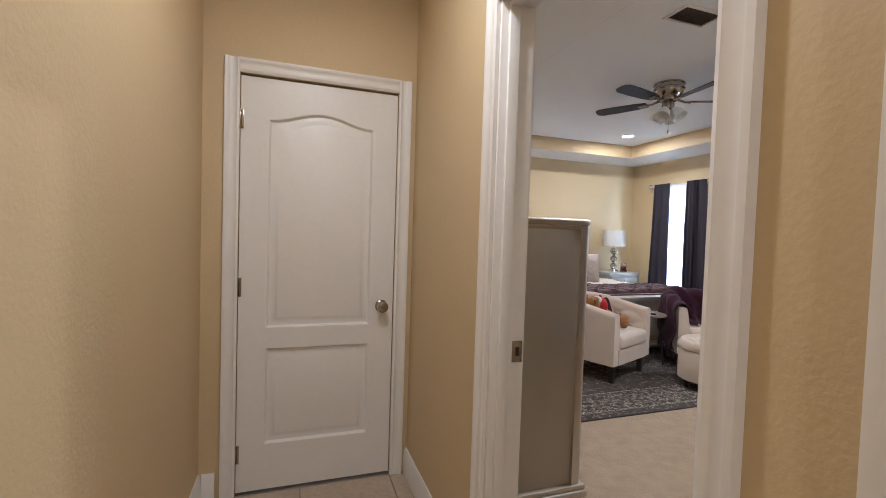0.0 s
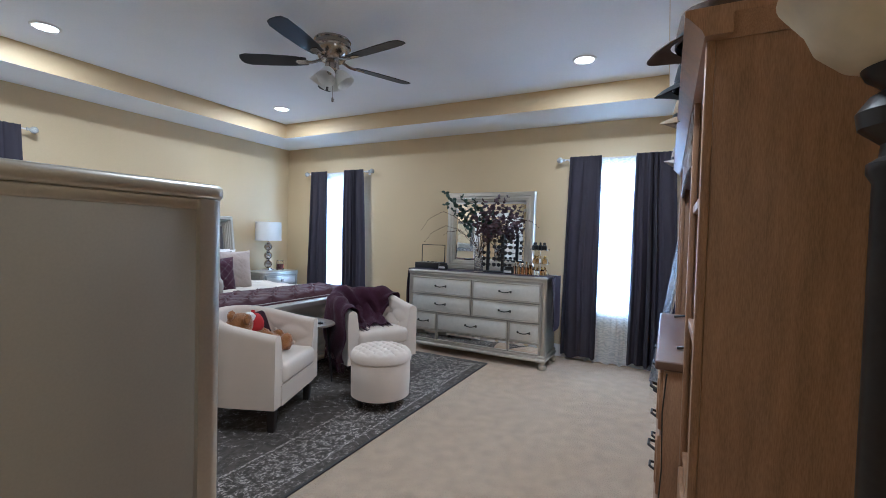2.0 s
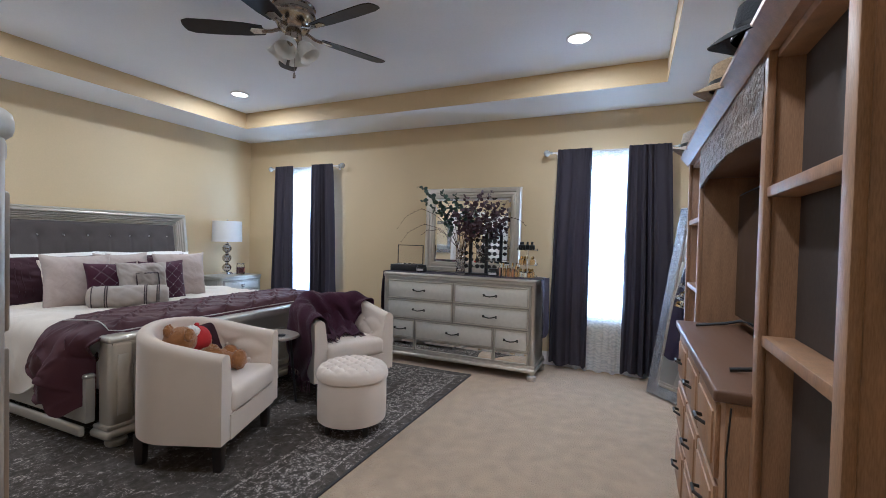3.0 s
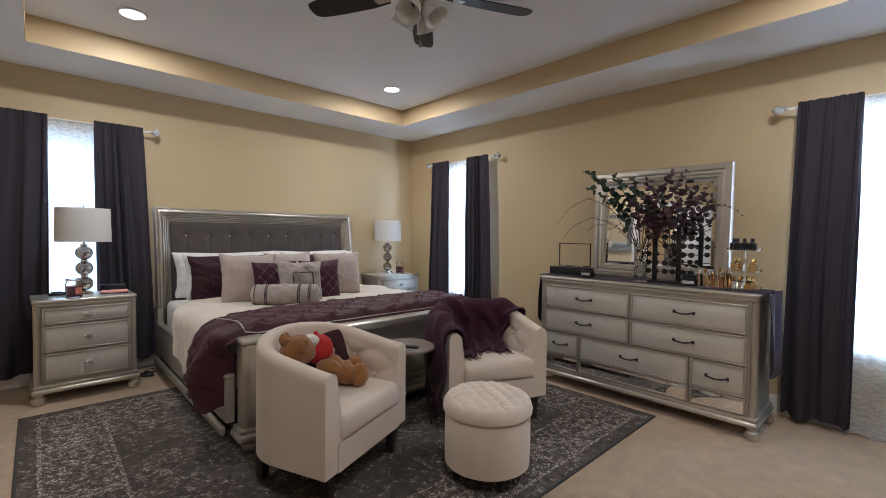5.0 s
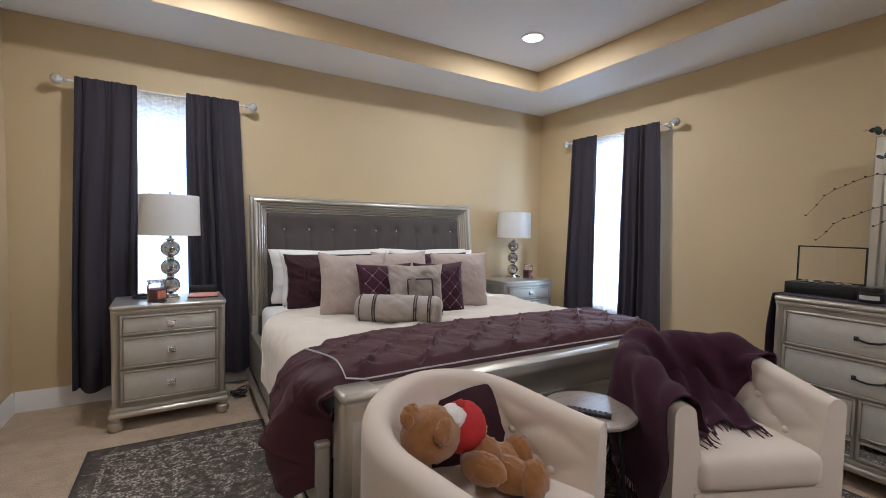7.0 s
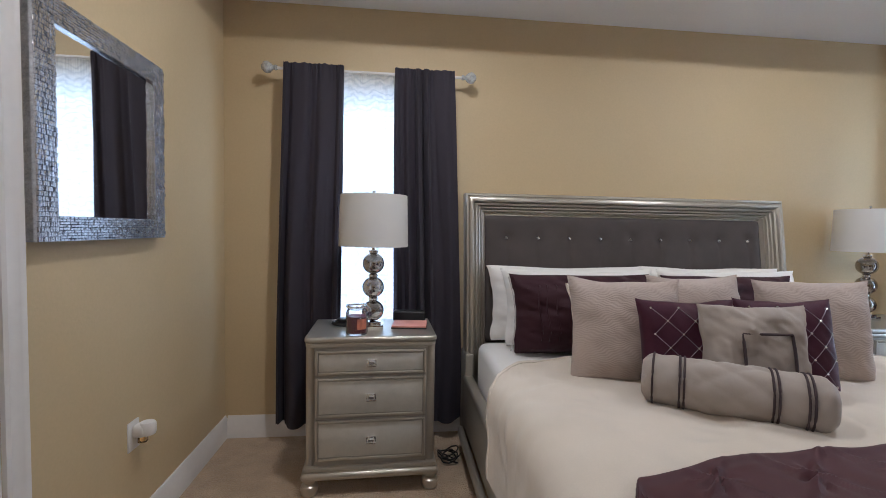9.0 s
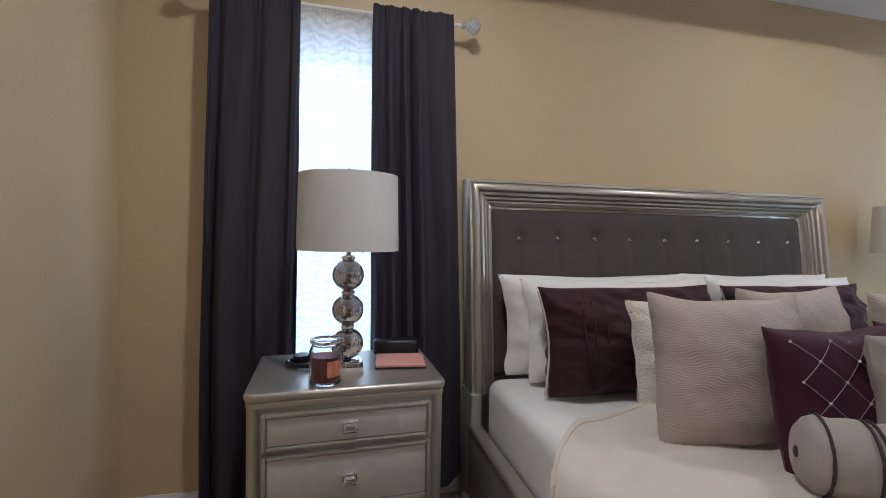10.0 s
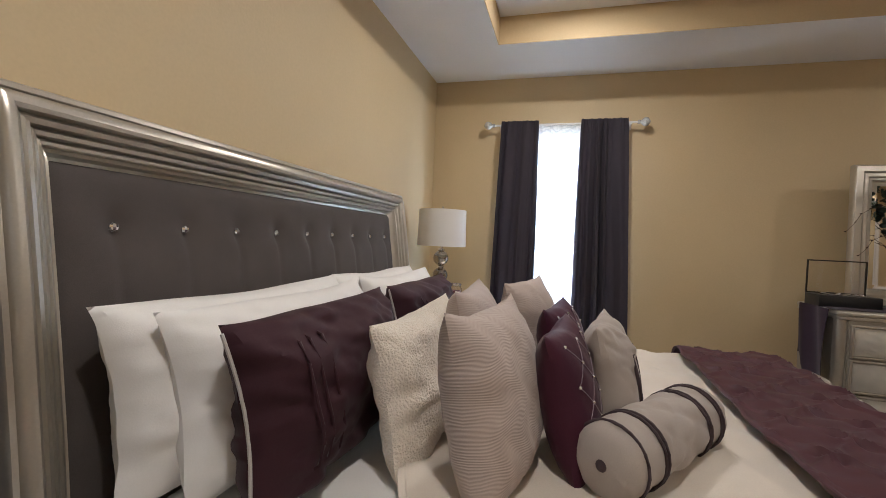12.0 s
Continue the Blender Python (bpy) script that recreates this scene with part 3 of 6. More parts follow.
# ---- ceiling lights and fan ----
M_LIT = glow("lit_downlight_lens", (1.0, 0.88, 0.72), 14)
# the last three fittings are unseen, added to go with the extra lamps
for dx, dy, dz in [(x, y, TRAY) for x, y in DOWNLIGHTS] + [(0.58, 1.9, SOFFIT), (0.58, -0.4, SOFFIT), (0.85, 5.2, SOFFIT)]:
    dl = thing("recessed_downlight", "round white recessed ceiling light, lit", "ceiling light", pose(dx, dy, dz), "recessed lights")
    part("trim_ring", lathe([(0.075, -0.001), (0.095, -0.001), (0.095, -0.006), (0.085, -0.012), (0.075, -0.010), (0.075, -0.001)], 28, cap=False), M_TRIM, dl)
    part("lens", lathe([(0, -0.004), (0.075, -0.004), (0.075, -0.001), (0, -0.001)], 28), M_LIT, dl)

FAN = pose(3.80, 4.07, TRAY)
fan = thing("ceiling_fan", "brushed nickel ceiling fan with five dark blades and glass shades", "ceiling fan", FAN)
part("motor_housing", lathe([(0, 0), (0.135, 0), (0.14, -0.012), (0.132, -0.02), (0.132, -0.045), (0.139, -0.051), (0.139, -0.058), (0.128, -0.066), (0.124, -0.10), (0.108, -0.125), (0.095, -0.15), (0.065, -0.165), (0, -0.165)], 40), M_NICKEL, fan)
part("light_kit_hub", lathe([(0, -0.165), (0.05, -0.165), (0.055, -0.2), (0.06, -0.225), (0.045, -0.255), (0.03, -0.28), (0, -0.285)], 24), M_NICKEL, fan)
M_BLADE = mat("dark_walnut_blade", (0.020, 0.016, 0.015), 0.42, var=0.3, scale=4, fine=40, stretch=(0.5, 8, 8), bump=0.03, spec=0.25)
for k in range(5):
    a = 47 + 72 * k
    R = pose(0, 0, -0.165, 0, 0, a) @ pose(0, 0, 0, 11, 0, 0)
    outline = [(0.19, -0.045), (0.3, -0.062), (0.5, -0.07), (0.64, -0.068), (0.685, -0.05), (0.695, -0.02), (0.695, 0.02), (0.685, 0.05), (0.64, 0.068), (0.5, 0.07), (0.3, 0.062), (0.19, 0.045)]
    blade = part("blade", shift(prism(outline, "z", -0.003, 0.003), R), M_BLADE, fan, "dark walnut blade")
    arm = tube([(0.05, 0, 0.02), (0.1, 0, 0.012), (0.15, 0, -0.004), (0.2, 0, -0.006)], 0.011)
    merge(arm, prism([(0.18, -0.025), (0.26, -0.03), (0.275, 0), (0.26, 0.03), (0.18, 0.025)], "z", -0.009, -0.003))
    part("blade_iron", shift(arm, R), M_NICKEL, blade)
M_FROST = mat("frosted_glass_shade", (0.78, 0.78, 0.76), 0.3, var=0.05, scale=14, bump=0.05)
for k in range(4):
    shade = lathe([(0.022, 0.0), (0.035, -0.015), (0.055, -0.045), (0.06, -0.08), (0.072, -0.115), (0.069, -0.115), (0.056, -0.08), (0.05, -0.045), (0.03, -0.014)], 20, cap=False)
    part("glass_shade", shift(shade, pose(0, 0, -0.235, 0, 0, 20 + 90 * k) @ pose(0.05, 0, 0, 0, -35, 0)), M_FROST, fan, "frosted bell-shaped glass")
part("pull_chain", merge(tube([(0.01, 0, -0.28), (0.012, 0, -0.43)], 0.002, 6), lathe([(0, -0.465), (0.009, -0.459), (0.010, -0.443), (0.003, -0.425), (0, -0.425)], 10, 0.012, 0)), M_NICKEL, fan)

# ---- silver bedroom furniture ----


def bun_foot(x, y, r=0.042, h=0.065):
    return lathe([(r * 0.55, 0), (r * 0.85, 0.006), (r, h * 0.4), (r * 0.92, h * 0.62), (r * 0.6, h * 0.75), (r * 0.62, h * 0.8), (r * 0.75, h)], 18, x, y)


def drawer_front(x0, x1, z0, z1, y, parent, handle, panel=None):
    """A drawer face with a moulded border, at depth y (towards -y), with its handle."""
    d = part("drawer", box(x0, x1, y, y + 0.012, z0, z1, 0.002), M_SIDE, parent)
    e = 0.013
    part("drawer_panel", box(x0 + e + 0.003, x1 - e - 0.003, y - 0.005, y + 0.001, z0 + e + 0.003, z1 - e - 0.003, 0.001), panel or M_PANEL, d, "shimmering textured panel")
    part("drawer_moulding", boxes((x0, x0 + e, y - 0.012, y, z0, z1), (x1 - e, x1, y - 0.012, y, z0, z1), (x0 + e, x1 - e, y - 0.012, y, z0, z0 + e), (x0 + e, x1 - e, y - 0.012, y, z1 - e, z1), bevel=0.005), M_SILVER, d)
    cx, cz = (x0 + x1) / 2, (z0 + z1) / 2
    if handle == "knob":
        k = boxes((cx - 0.024, cx + 0.024, y - 0.011, y - 0.004, cz - 0.019, cz + 0.015), (cx - 0.024, cx + 0.024, y - 0.019, y - 0.010, cz - 0.019, cz - 0.013), (cx - 0.006, cx + 0.006, y - 0.022, y - 0.008, cz - 0.006, cz + 0.006), bevel=0.002)
        part("knob", k, M_CHROME, d, "square chrome knob with crystal")
        part("crystal", box(cx - 0.019, cx + 0.019, y - 0.034, y - 0.02, cz - 0.009, cz + 0.015, 0.006, 1), M_CRYSTAL, d)
    elif handle:
        w = 0.062
        k = tube([(cx - w, y - 0.004, cz), (cx - w, y - 0.03, cz + 0.006), (cx - w * 0.5, y - 0.033, cz - 0.004), (cx, y - 0.034, cz - 0.008), (cx + w * 0.5, y - 0.033, cz - 0.004), (cx + w, y - 0.03, cz + 0.006), (cx + w, y - 0.004, cz)], 0.0055)
        for s in (-1, 1):
            merge(k, box(cx + s * w - 0.009, cx + s * w + 0.009, y - 0.009, y - 0.003, cz - 0.012, cz + 0.012, 0.002))
        part("handle", k, M_DARKMETAL, d, "dark metal bar pull")
    return d


def slab(x0, x1, y0, y1, z0, z1, r, bevel):
    """A top whose two front corners are rounded in plan and whose upper edges are eased."""
    n = 6
    pts = [(x1, y1), (x0, y1)]
    pts += [(x0 + r - r * math.cos(i * math.pi / 2 / n), y0 + r - r * math.sin(i * math.pi / 2 / n)) for i in range(n + 1)]
    pts += [(x1 - r + r * math.sin(i * math.pi / 2 / n), y0 + r - r * math.cos(i * math.pi / 2 / n)) for i in range(n + 1)]
    bm = prism(pts, "z", z0, z1)
    flat = [e for e in bm.edges if abs(e.verts[0].co.z - e.verts[1].co.z) < 1e-6]
    bmesh.ops.bevel(bm, geom=flat, offset=bevel, segments=3, affect="EDGES", profile=0.5)
    return bm


def case_piece(t, w, dpt, h, base_z, corner=0.045, over=0.006):
    """The carcass of a chest: body, rounded corner posts, moulded top and base, bun feet. Local x centred, front towards -y at y=0."""
    part("body", box(-w / 2 + 0.012, w / 2 - 0.012, 0.014, dpt, base_z + 0.02, h - 0.03, 0.004), M_SIDE, t, "pewter side panels")
    part("reveal", box(-w / 2 + corner - 0.004, w / 2 - corner + 0.004, 0.004, 0.0145, base_z + 0.05, h - 0.045), M_SIDE, t, "pewter rails between the drawers")
    for s in (-1, 1):
        part("corner_post", prism([(s * (w / 2 - corner / 2) + corner / 2 * math.cos(a), 0.0 + corner * 0.42 - corner * 0.5 * math.sin(a) + 0.01) for a in [i * math.pi / 8 for i in range(9)]] + [(s * (w / 2 - corner / 2) - corner / 2, 0.06), (s * (w / 2 - corner / 2) + corner / 2, 0.06)], "z", base_z + 0.03, h - 0.03), M_SILVER, t)
    part("top", merge(slab(-w / 2 - over, w / 2 + over, -0.006 - over, dpt, h - 0.03, h, 0.034, 0.011), slab(-w / 2 - over + 0.005, w / 2 + over - 0.005, -0.001 - over, dpt, h - 0.05, h - 0.029, 0.030, 0.005)), M_SILVER, t)
    base = merge(box(-w / 2 - 0.018, w / 2 + 0.018, -0.026, dpt, base_z - 0.008, base_z + 0.03, 0.016, 3), box(-w / 2 - 0.01, w / 2 + 0.01, -0.014, dpt, base_z + 0.028, base_z + 0.055, 0.01))
    part("base_moulding", base, M_SILVER, t)
    for x in (-w / 2 + 0.02, w / 2 - 0.02):
        for y in (0.012, dpt - 0.04):
            part("bun_foot", bun_foot(x, y, 0.042, base_z - 0.006), M_SILVER, t)


def nightstand(m):
    t = thing("nightstand", "champagne silver three-drawer nightstand on bun feet", "nightstand", m, "nightstands")
    case_piece(t, 0.62, 0.42, 0.765, 0.085)
    for z0, z1 in ((0.585, 0.70), (0.38, 0.57), (0.17, 0.365)):
        drawer_front(-0.262, 0.262, z0, z1, -0.004, t, "knob")
    return t


night = nightstand(pose(2.512, 6.452, 0, 0, 0, 2))
copy_thing(night, pose(5.58, 6.53, 0))


def dresser():
    t = thing("dresser", "long champagne silver dresser with seven drawers and mirrored base", "dresser", pose(5.513, 3.588, 0, 0, 0, -90))
    w, dpt, h = 1.61, 0.46, 0.93
    case_piece(t, w, dpt, h, 0.085, 0.05)
    a, c = -w / 2 + 0.055, w / 2 - 0.055
    for z0, z1 in ((0.665, 0.855), (0.465, 0.655)):
        drawer_front(a, -0.005, z0, z1, -0.004, t, "bar")
        drawer_front(0.005, c, z0, z1, -0.004, t, "bar")
    q = 0.42
    for x0, x1 in ((a, -q - 0.005), (-q + 0.005, q - 0.005), (q + 0.005, c)):
        drawer_front(x0, x1, 0.26, 0.455, -0.004, t, "bar")
        mirror = part("mirror_panel", box(x0 + 0.01, x1 - 0.01, -0.002, 0.012, 0.155, 0.245, 0.003), M_MIRROR, t, "mirrored kick panel")
        part("panel_frame", boxes((x0, x0 + 0.01, -0.01, 0.012, 0.145, 0.255), (x1 - 0.01, x1, -0.01, 0.012, 0.145, 0.255), (x0 + 0.01, x1 - 0.01, -0.01, 0.012, 0.145, 0.155), (x0 + 0.01, x1 - 0.01, -0.01, 0.012, 0.245, 0.255), bevel=0.003), M_SILVER, mirror)
    return t


dresser()


def chest():
    t = thing("chest_of_drawers", "tall champagne silver chest of drawers beside the doorway", "chest of drawers", pose(1.787, 2.988, 0, 0, 0, 90))
    w, dpt, h = 0.97, 0.52, 1.395
    case_piece(t, w, dpt, h, 0.085, 0.06, -0.002)
    rows = [(1.17, 1.32), (0.955, 1.155), (0.74, 0.94), (0.525, 0.725), (0.31, 0.51), (0.16, 0.295)]
    for z0, z1 in rows:
        drawer_front(-0.42, 0.42, z0, z1, -0.004, t, "bar")


chest()

# ---- bed ----
bed = thing("bed", "king sleigh bed in champagne silver with a tufted charcoal headboard", "bed", pose(0, 0, 0))
BX0, BX1 = 3.03, 5.10


def hb_y(z):
    """Front of the curved headboard: it leans back towards the top."""
    k = max(0.0, z - 0.55) / 0.95
    return 6.85 + 0.11 * k ** 1.3


def hb_frame():
    """Stepped moulding round the headboard: an outline of steps swept up one side, across and down the other."""
    steps = [(0.0, 0.07), (0.0, -0.014), (0.005, -0.024), (0.014, -0.026), (0.017, -0.020), (0.021, -0.033), (0.030, -0.040), (0.040, -0.041), (0.048, -0.035), (0.052, -0.016), (0.060, -0.028), (0.070, -0.023), (0.073, -0.004), (0.080, -0.015), (0.088, -0.010), (0.091, 0.008), (0.098, -0.004), (0.104, 0.000), (0.107, 0.018), (0.117, 0.012), (0.122, 0.034), (0.13, 0.042)]
    zt = 1.505
    path = []
    for i in range(15):
        z = 0.56 + (zt - 0.56) * i / 14
        path.append(("l", z))
    bm = bmesh.new()
    rings = []
    for s, z in path:
        rings.append([bm.verts.new((BX0 + w, hb_y(z) + d, min(z, zt - w))) for w, d in steps])
    for s, z in reversed(path):
        rings.append([bm.verts.new((BX1 - w, hb_y(z) + d, min(z, zt - w))) for w, d in steps])
    for a, b2 in zip(rings, rings[1:]):
        for i in range(len(steps) - 1):
            try:
                bm.faces.new((a[i], a[i + 1], b2[i + 1], b2[i]))
            except ValueError:
                pass
    bmesh.ops.recalc_face_normals(bm, faces=bm.faces[:])
    return bm


part("headboard_frame", hb_frame(), M_SILVER, bed, "stepped silver moulding")
side = [(hb_y(z) + 0.052, z) for z in [0.1 + 1.40 * i / 16 for i in range(17)]]
part("headboard_back", prism(side + [(y + 0.03, z) for y, z in reversed(side)], "x", BX0 + 0.002, BX1 - 0.002), M_SILVER, bed)
STUDS = [BX0 + 0.26 + i * (BX1 - BX0 - 0.47) / 8 for i in range(9)]


def pad(u, v):
    x = BX0 + 0.125 + (BX1 - BX0 - 0.25) * u
    z = 0.62 + (1.366 - 0.62) * v
    y = hb_y(z) + 0.034
    puff = 0.0
    for row, (zz, off) in enumerate(((1.24, 0),)):
        for sx in STUDS:
            d = math.hypot(x - sx - off * 0.2, (z - zz) * 1.0)
            puff += 0.020 * math.exp(-(d / 0.042) ** 2)
    for sx in STUDS:
        if z < 1.24:
            puff += 0.007 * math.exp(-((x - sx) / 0.016) ** 2) * (1 - 0.45 * min(1, (1.24 - z) / 0.3))
    edge = min(u * 1.82, (1 - u) * 1.82, v * 0.75, (1 - v) * 0.75)
    return (x, y + puff + 0.02 * math.exp(-edge / 0.012), z)


part("headboard_pad", sheet(pad, 200, 60, 0.01), M_GREYFAB, bed, "charcoal upholstered tufted panel")
for sx in STUDS:
    part("crystal_stud", ball(0.0115, sx, hb_y(1.24) + 0.042, 1.24, seg=10), M_CRYSTAL, bed, "faceted crystal button", smooth=False)
for x0, x1 in ((BX0 - 0.006, BX0 + 0.045), (BX1 - 0.045, BX1 + 0.006)):
    part("headboard_post", box(x0, x1, 6.80, 6.96, 0.0, 0.57, 0.012), M_SIDE, bed)
for x0, x1, n in ((BX0 - 0.01, BX0 + 0.04, -1), (BX1 - 0.04, BX1 + 0.01, 1)):
    part("side_rail", box(x0, x1, 4.85, 6.82, 0.16, 0.42, 0.006), M_SIDE, bed, "pewter side rail")
    xm = x0 if n < 0 else x1
    part("rail_moulding", merge(box(min(xm, xm + n * 0.03), max(xm, xm + n * 0.03), 4.85, 6.82, 0.09, 0.15, 0.014, 3), box(x0 - 0.004, x1 + 0.004, 4.85, 6.82, 0.415, 0.445, 0.012, 3)), M_SILVER, bed)
FY = 4.75
prof = [(FY + 0.02, 0.12), (FY + 0.02, 0.50), (FY + 0.012, 0.56), (FY - 0.02, 0.60), (FY - 0.03, 0.63), (FY - 0.022, 0.655), (FY + 0.0, 0.665), (FY + 0.06, 0.665), (FY + 0.085, 0.65), (FY + 0.085, 0.12)]
part("footboard", prism(prof, "x", BX0 + 0.06, BX1 - 0.06), M_SILVER, bed, "rolled silver footboard")
fbp = part("footboard_panel", box(BX0 + 0.22, BX1 - 0.22, FY + 0.006, FY + 0.022, 0.20, 0.46, 0.004), M_PANEL, bed)
part("footboard_moulding", boxes((BX0 + 0.19, BX1 - 0.19, FY - 0.004, FY + 0.021, 0.455, 0.485), (BX0 + 0.19, BX1 - 0.19, FY - 0.004, FY + 0.021, 0.175, 0.205), (BX0 + 0.19, BX0 + 0.22, FY - 0.004, FY + 0.021, 0.20, 0.46), (BX1 - 0.22, BX1 - 0.19, FY - 0.004, FY + 0.021, 0.20, 0.46), bevel=0.007), M_SILVER, fbp)
for xc in (BX0 + 0.115, BX1 - 0.115):
    part("footboard_post", merge(box(xc - 0.07, xc + 0.07, FY - 0.03, FY + 0.10, 0.10, 0.645, 0.034, 4), box(xc - 0.078, xc + 0.078, FY - 0.038, FY + 0.108, 0.628, 0.668, 0.019, 3)), M_SILVER, bed)
    part("post_panel", box(xc - 0.03, xc + 0.03, FY - 0.034, FY - 0.028, 0.2, 0.56, 0.003), M_PANEL, bed)
    part("bun_foot", bun_foot(xc, FY + 0.03, 0.06, 0.075), M_SILVER, bed)
part("foot_moulding", merge(box(BX0 + 0.012, BX1 - 0.012, FY - 0.055, FY + 0.12, 0.072, 0.125, 0.024, 3), box(BX0 + 0.026, BX1 - 0.026, FY - 0.04, FY + 0.11, 0.12, 0.15, 0.012)), M_SILVER, bed)

mattress = thing("mattress", "white-sheeted king mattress on the bed", "mattress")
part("ticking", box(BX0 + 0.06, BX1 - 0.06, 4.85, 6.80, 0.32, 0.645, 0.05, 4), M_WHITECLOTH, mattress)

# ---- rug ----
M_RUG = bpy.data.materials.new("distressed_grey_rug")
M_RUG.use_nodes = True
N, L, b = nodes_of(M_RUG)
co = N("ShaderNodeTexCoord")
nA, nB, nC, vor = N("ShaderNodeTexNoise"), N("ShaderNodeTexNoise"), N("ShaderNodeTexNoise"), N("ShaderNodeTexVoronoi")
for n, s, d in ((nA, 2.2, 5), (nB, 16, 6), (nC, 260, 2)):
    n.inputs["Scale"].default_value, n.inputs["Detail"].default_value = s, d
    L(co.outputs["Object"], n.inputs["Vector"])
vor.feature, vor.inputs["Scale"].default_value = "DISTANCE_TO_EDGE", 7
warp = N("ShaderNodeVectorMath")
warp.operation = "MULTIPLY_ADD"
L(nB.outputs["Color"], warp.inputs[0])
warp.inputs[1].default_value = (0.16, 0.16, 0)
L(co.outputs["Object"], warp.inputs[2])
L(warp.outputs[0], vor.inputs["Vector"])


def chain(op, a, c, clamp=False):
    m = N("ShaderNodeMath")
    m.operation, m.use_clamp = op, clamp
    for i, s in enumerate((a, c)):
        if isinstance(s, (int, float)):
            m.inputs[i].default_value = s
        else:
            L(s, m.inputs[i])
    return m.outputs[0]


motif = chain("LESS_THAN", vor.outputs["Distance"], 0.05)
nB.inputs["Scale"].default_value, nB.inputs["Roughness"].default_value = 26, 0.75
nD = N("ShaderNodeTexNoise")
nD.inputs["Scale"].default_value, nD.inputs["Detail"].default_value, nD.inputs["Roughness"].default_value = 75, 5, 0.8
L(co.outputs["Object"], nD.inputs["Vector"])
speck = chain("MULTIPLY", chain("SUBTRACT", nD.outputs["Fac"], 0.50), 9.0, True)
worn = chain("MULTIPLY", chain("SUBTRACT", nB.outputs["Fac"], 0.46), 6.0, True)
field = chain("MULTIPLY", chain("SUBTRACT", nA.outputs["Fac"], 0.47), 6.0, True)
sep = N("ShaderNodeSeparateXYZ")
L(co.outputs["Object"], sep.inputs[0])
# border bands, by distance from the rug's edge
edge = chain("MINIMUM", chain("SUBTRACT", 1.655, chain("ABSOLUTE", sep.outputs[0], 0)), chain("SUBTRACT", 1.43, chain("ABSOLUTE", sep.outputs[1], 0)))
line1 = chain("LESS_THAN", chain("ABSOLUTE", chain("SUBTRACT", edge, 0.42), 0), 0.010)
line2 = chain("LESS_THAN", chain("ABSOLUTE", chain("SUBTRACT", edge, 0.10), 0), 0.010)
band = chain("MULTIPLY", chain("LESS_THAN", edge, 0.40), chain("GREATER_THAN", edge, 0.11))
pat = chain("MULTIPLY", chain("ADD", chain("MULTIPLY", motif, 0.55), chain("ADD", chain("MULTIPLY", band, 0.85), chain("MULTIPLY", field, 0.4))), chain("MULTIPLY", speck, worn))
pat = chain("MAXIMUM", pat, chain("MULTIPLY", chain("MAXIMUM", line1, line2), chain("MULTIPLY", speck, 0.7)))
pat = chain("ADD", pat, chain("MULTIPLY", chain("SUBTRACT", nB.outputs["Fac"], 0.35), 0.12))
cm = N("ShaderNodeMix")
cm.data_type = "RGBA"
cm.inputs["A"].default_value, cm.inputs["B"].default_value = (0.066, 0.056, 0.047, 1), (0.50, 0.44, 0.39, 1)
L(chain("MULTIPLY", pat, 3.6, True), cm.inputs["Factor"])
L(cm.outputs["Result"], b.inputs["Base Color"])
b.inputs["Roughness"].default_value = 0.95
b.inputs["Specular IOR Level"].default_value = 0.1
bp = N("ShaderNodeBump")
bp.inputs["Strength"].default_value, bp.inputs["Distance"].default_value = 0.5, 0.003
L(nC.outputs["Fac"], bp.inputs["Height"])
L(bp.outputs[0], b.inputs["Normal"])
rug = thing("area_rug", "distressed dark grey patterned area rug under the bed and chairs", "rug", pose(3.778, 4.78, 0))
part("rug_field", box(-1.64, 1.64, -1.415, 1.415, 0.0, 0.010, 0.003), M_RUG, rug)
part("binding", boxes((-1.655, 1.655, -1.43, -1.413, 0.0, 0.009), (-1.655, 1.655, 1.413, 1.43, 0.0, 0.009), (-1.655, -1.638, -1.413, 1.413, 0.0, 0.009), (1.638, 1.655, -1.413, 1.413, 0.0, 0.009), bevel=0.003),
     mat("rug_binding", (0.05, 0.045, 0.042), 0.9, fine=300, bump=0.4), rug)

# ---- bedding ----
TOP = 0.668


def over_bed(s, y, off, drop=0.0):
    """A place on a cloth laid over the mattress; s runs from its left top edge, negative where it hangs."""
    r, w = 0.085, BX1 - BX0 - 0.14
    xl = BX0 + 0.07
    if s > w / 2:
        x, yy, z = over_bed(w - s, y, off, drop)
        return (BX0 + BX1 - x, yy, z)
    z0 = TOP + off - drop
    if s >= 0:
        return (xl + s, y, z0)
    a = min(-s / r, math.pi / 2)
    x = xl - (r + off) * math.sin(a)
    z = z0 - (r + off) * (1 - math.cos(a))
    down = max(0.0, -s - r * math.pi / 2)
    return (x - 0.02 * min(down, 0.2), y, z - down)


def lerp_rows(rows, t):
    for (a, va), (c, vc) in zip(rows, rows[1:]):
        if t <= c:
            k = max(0.0, min(1.0, (t - a) / (c - a)))
            k = k * k * (3 - 2 * k)
            return va + (vc - va) * k
    return rows[-1][1]


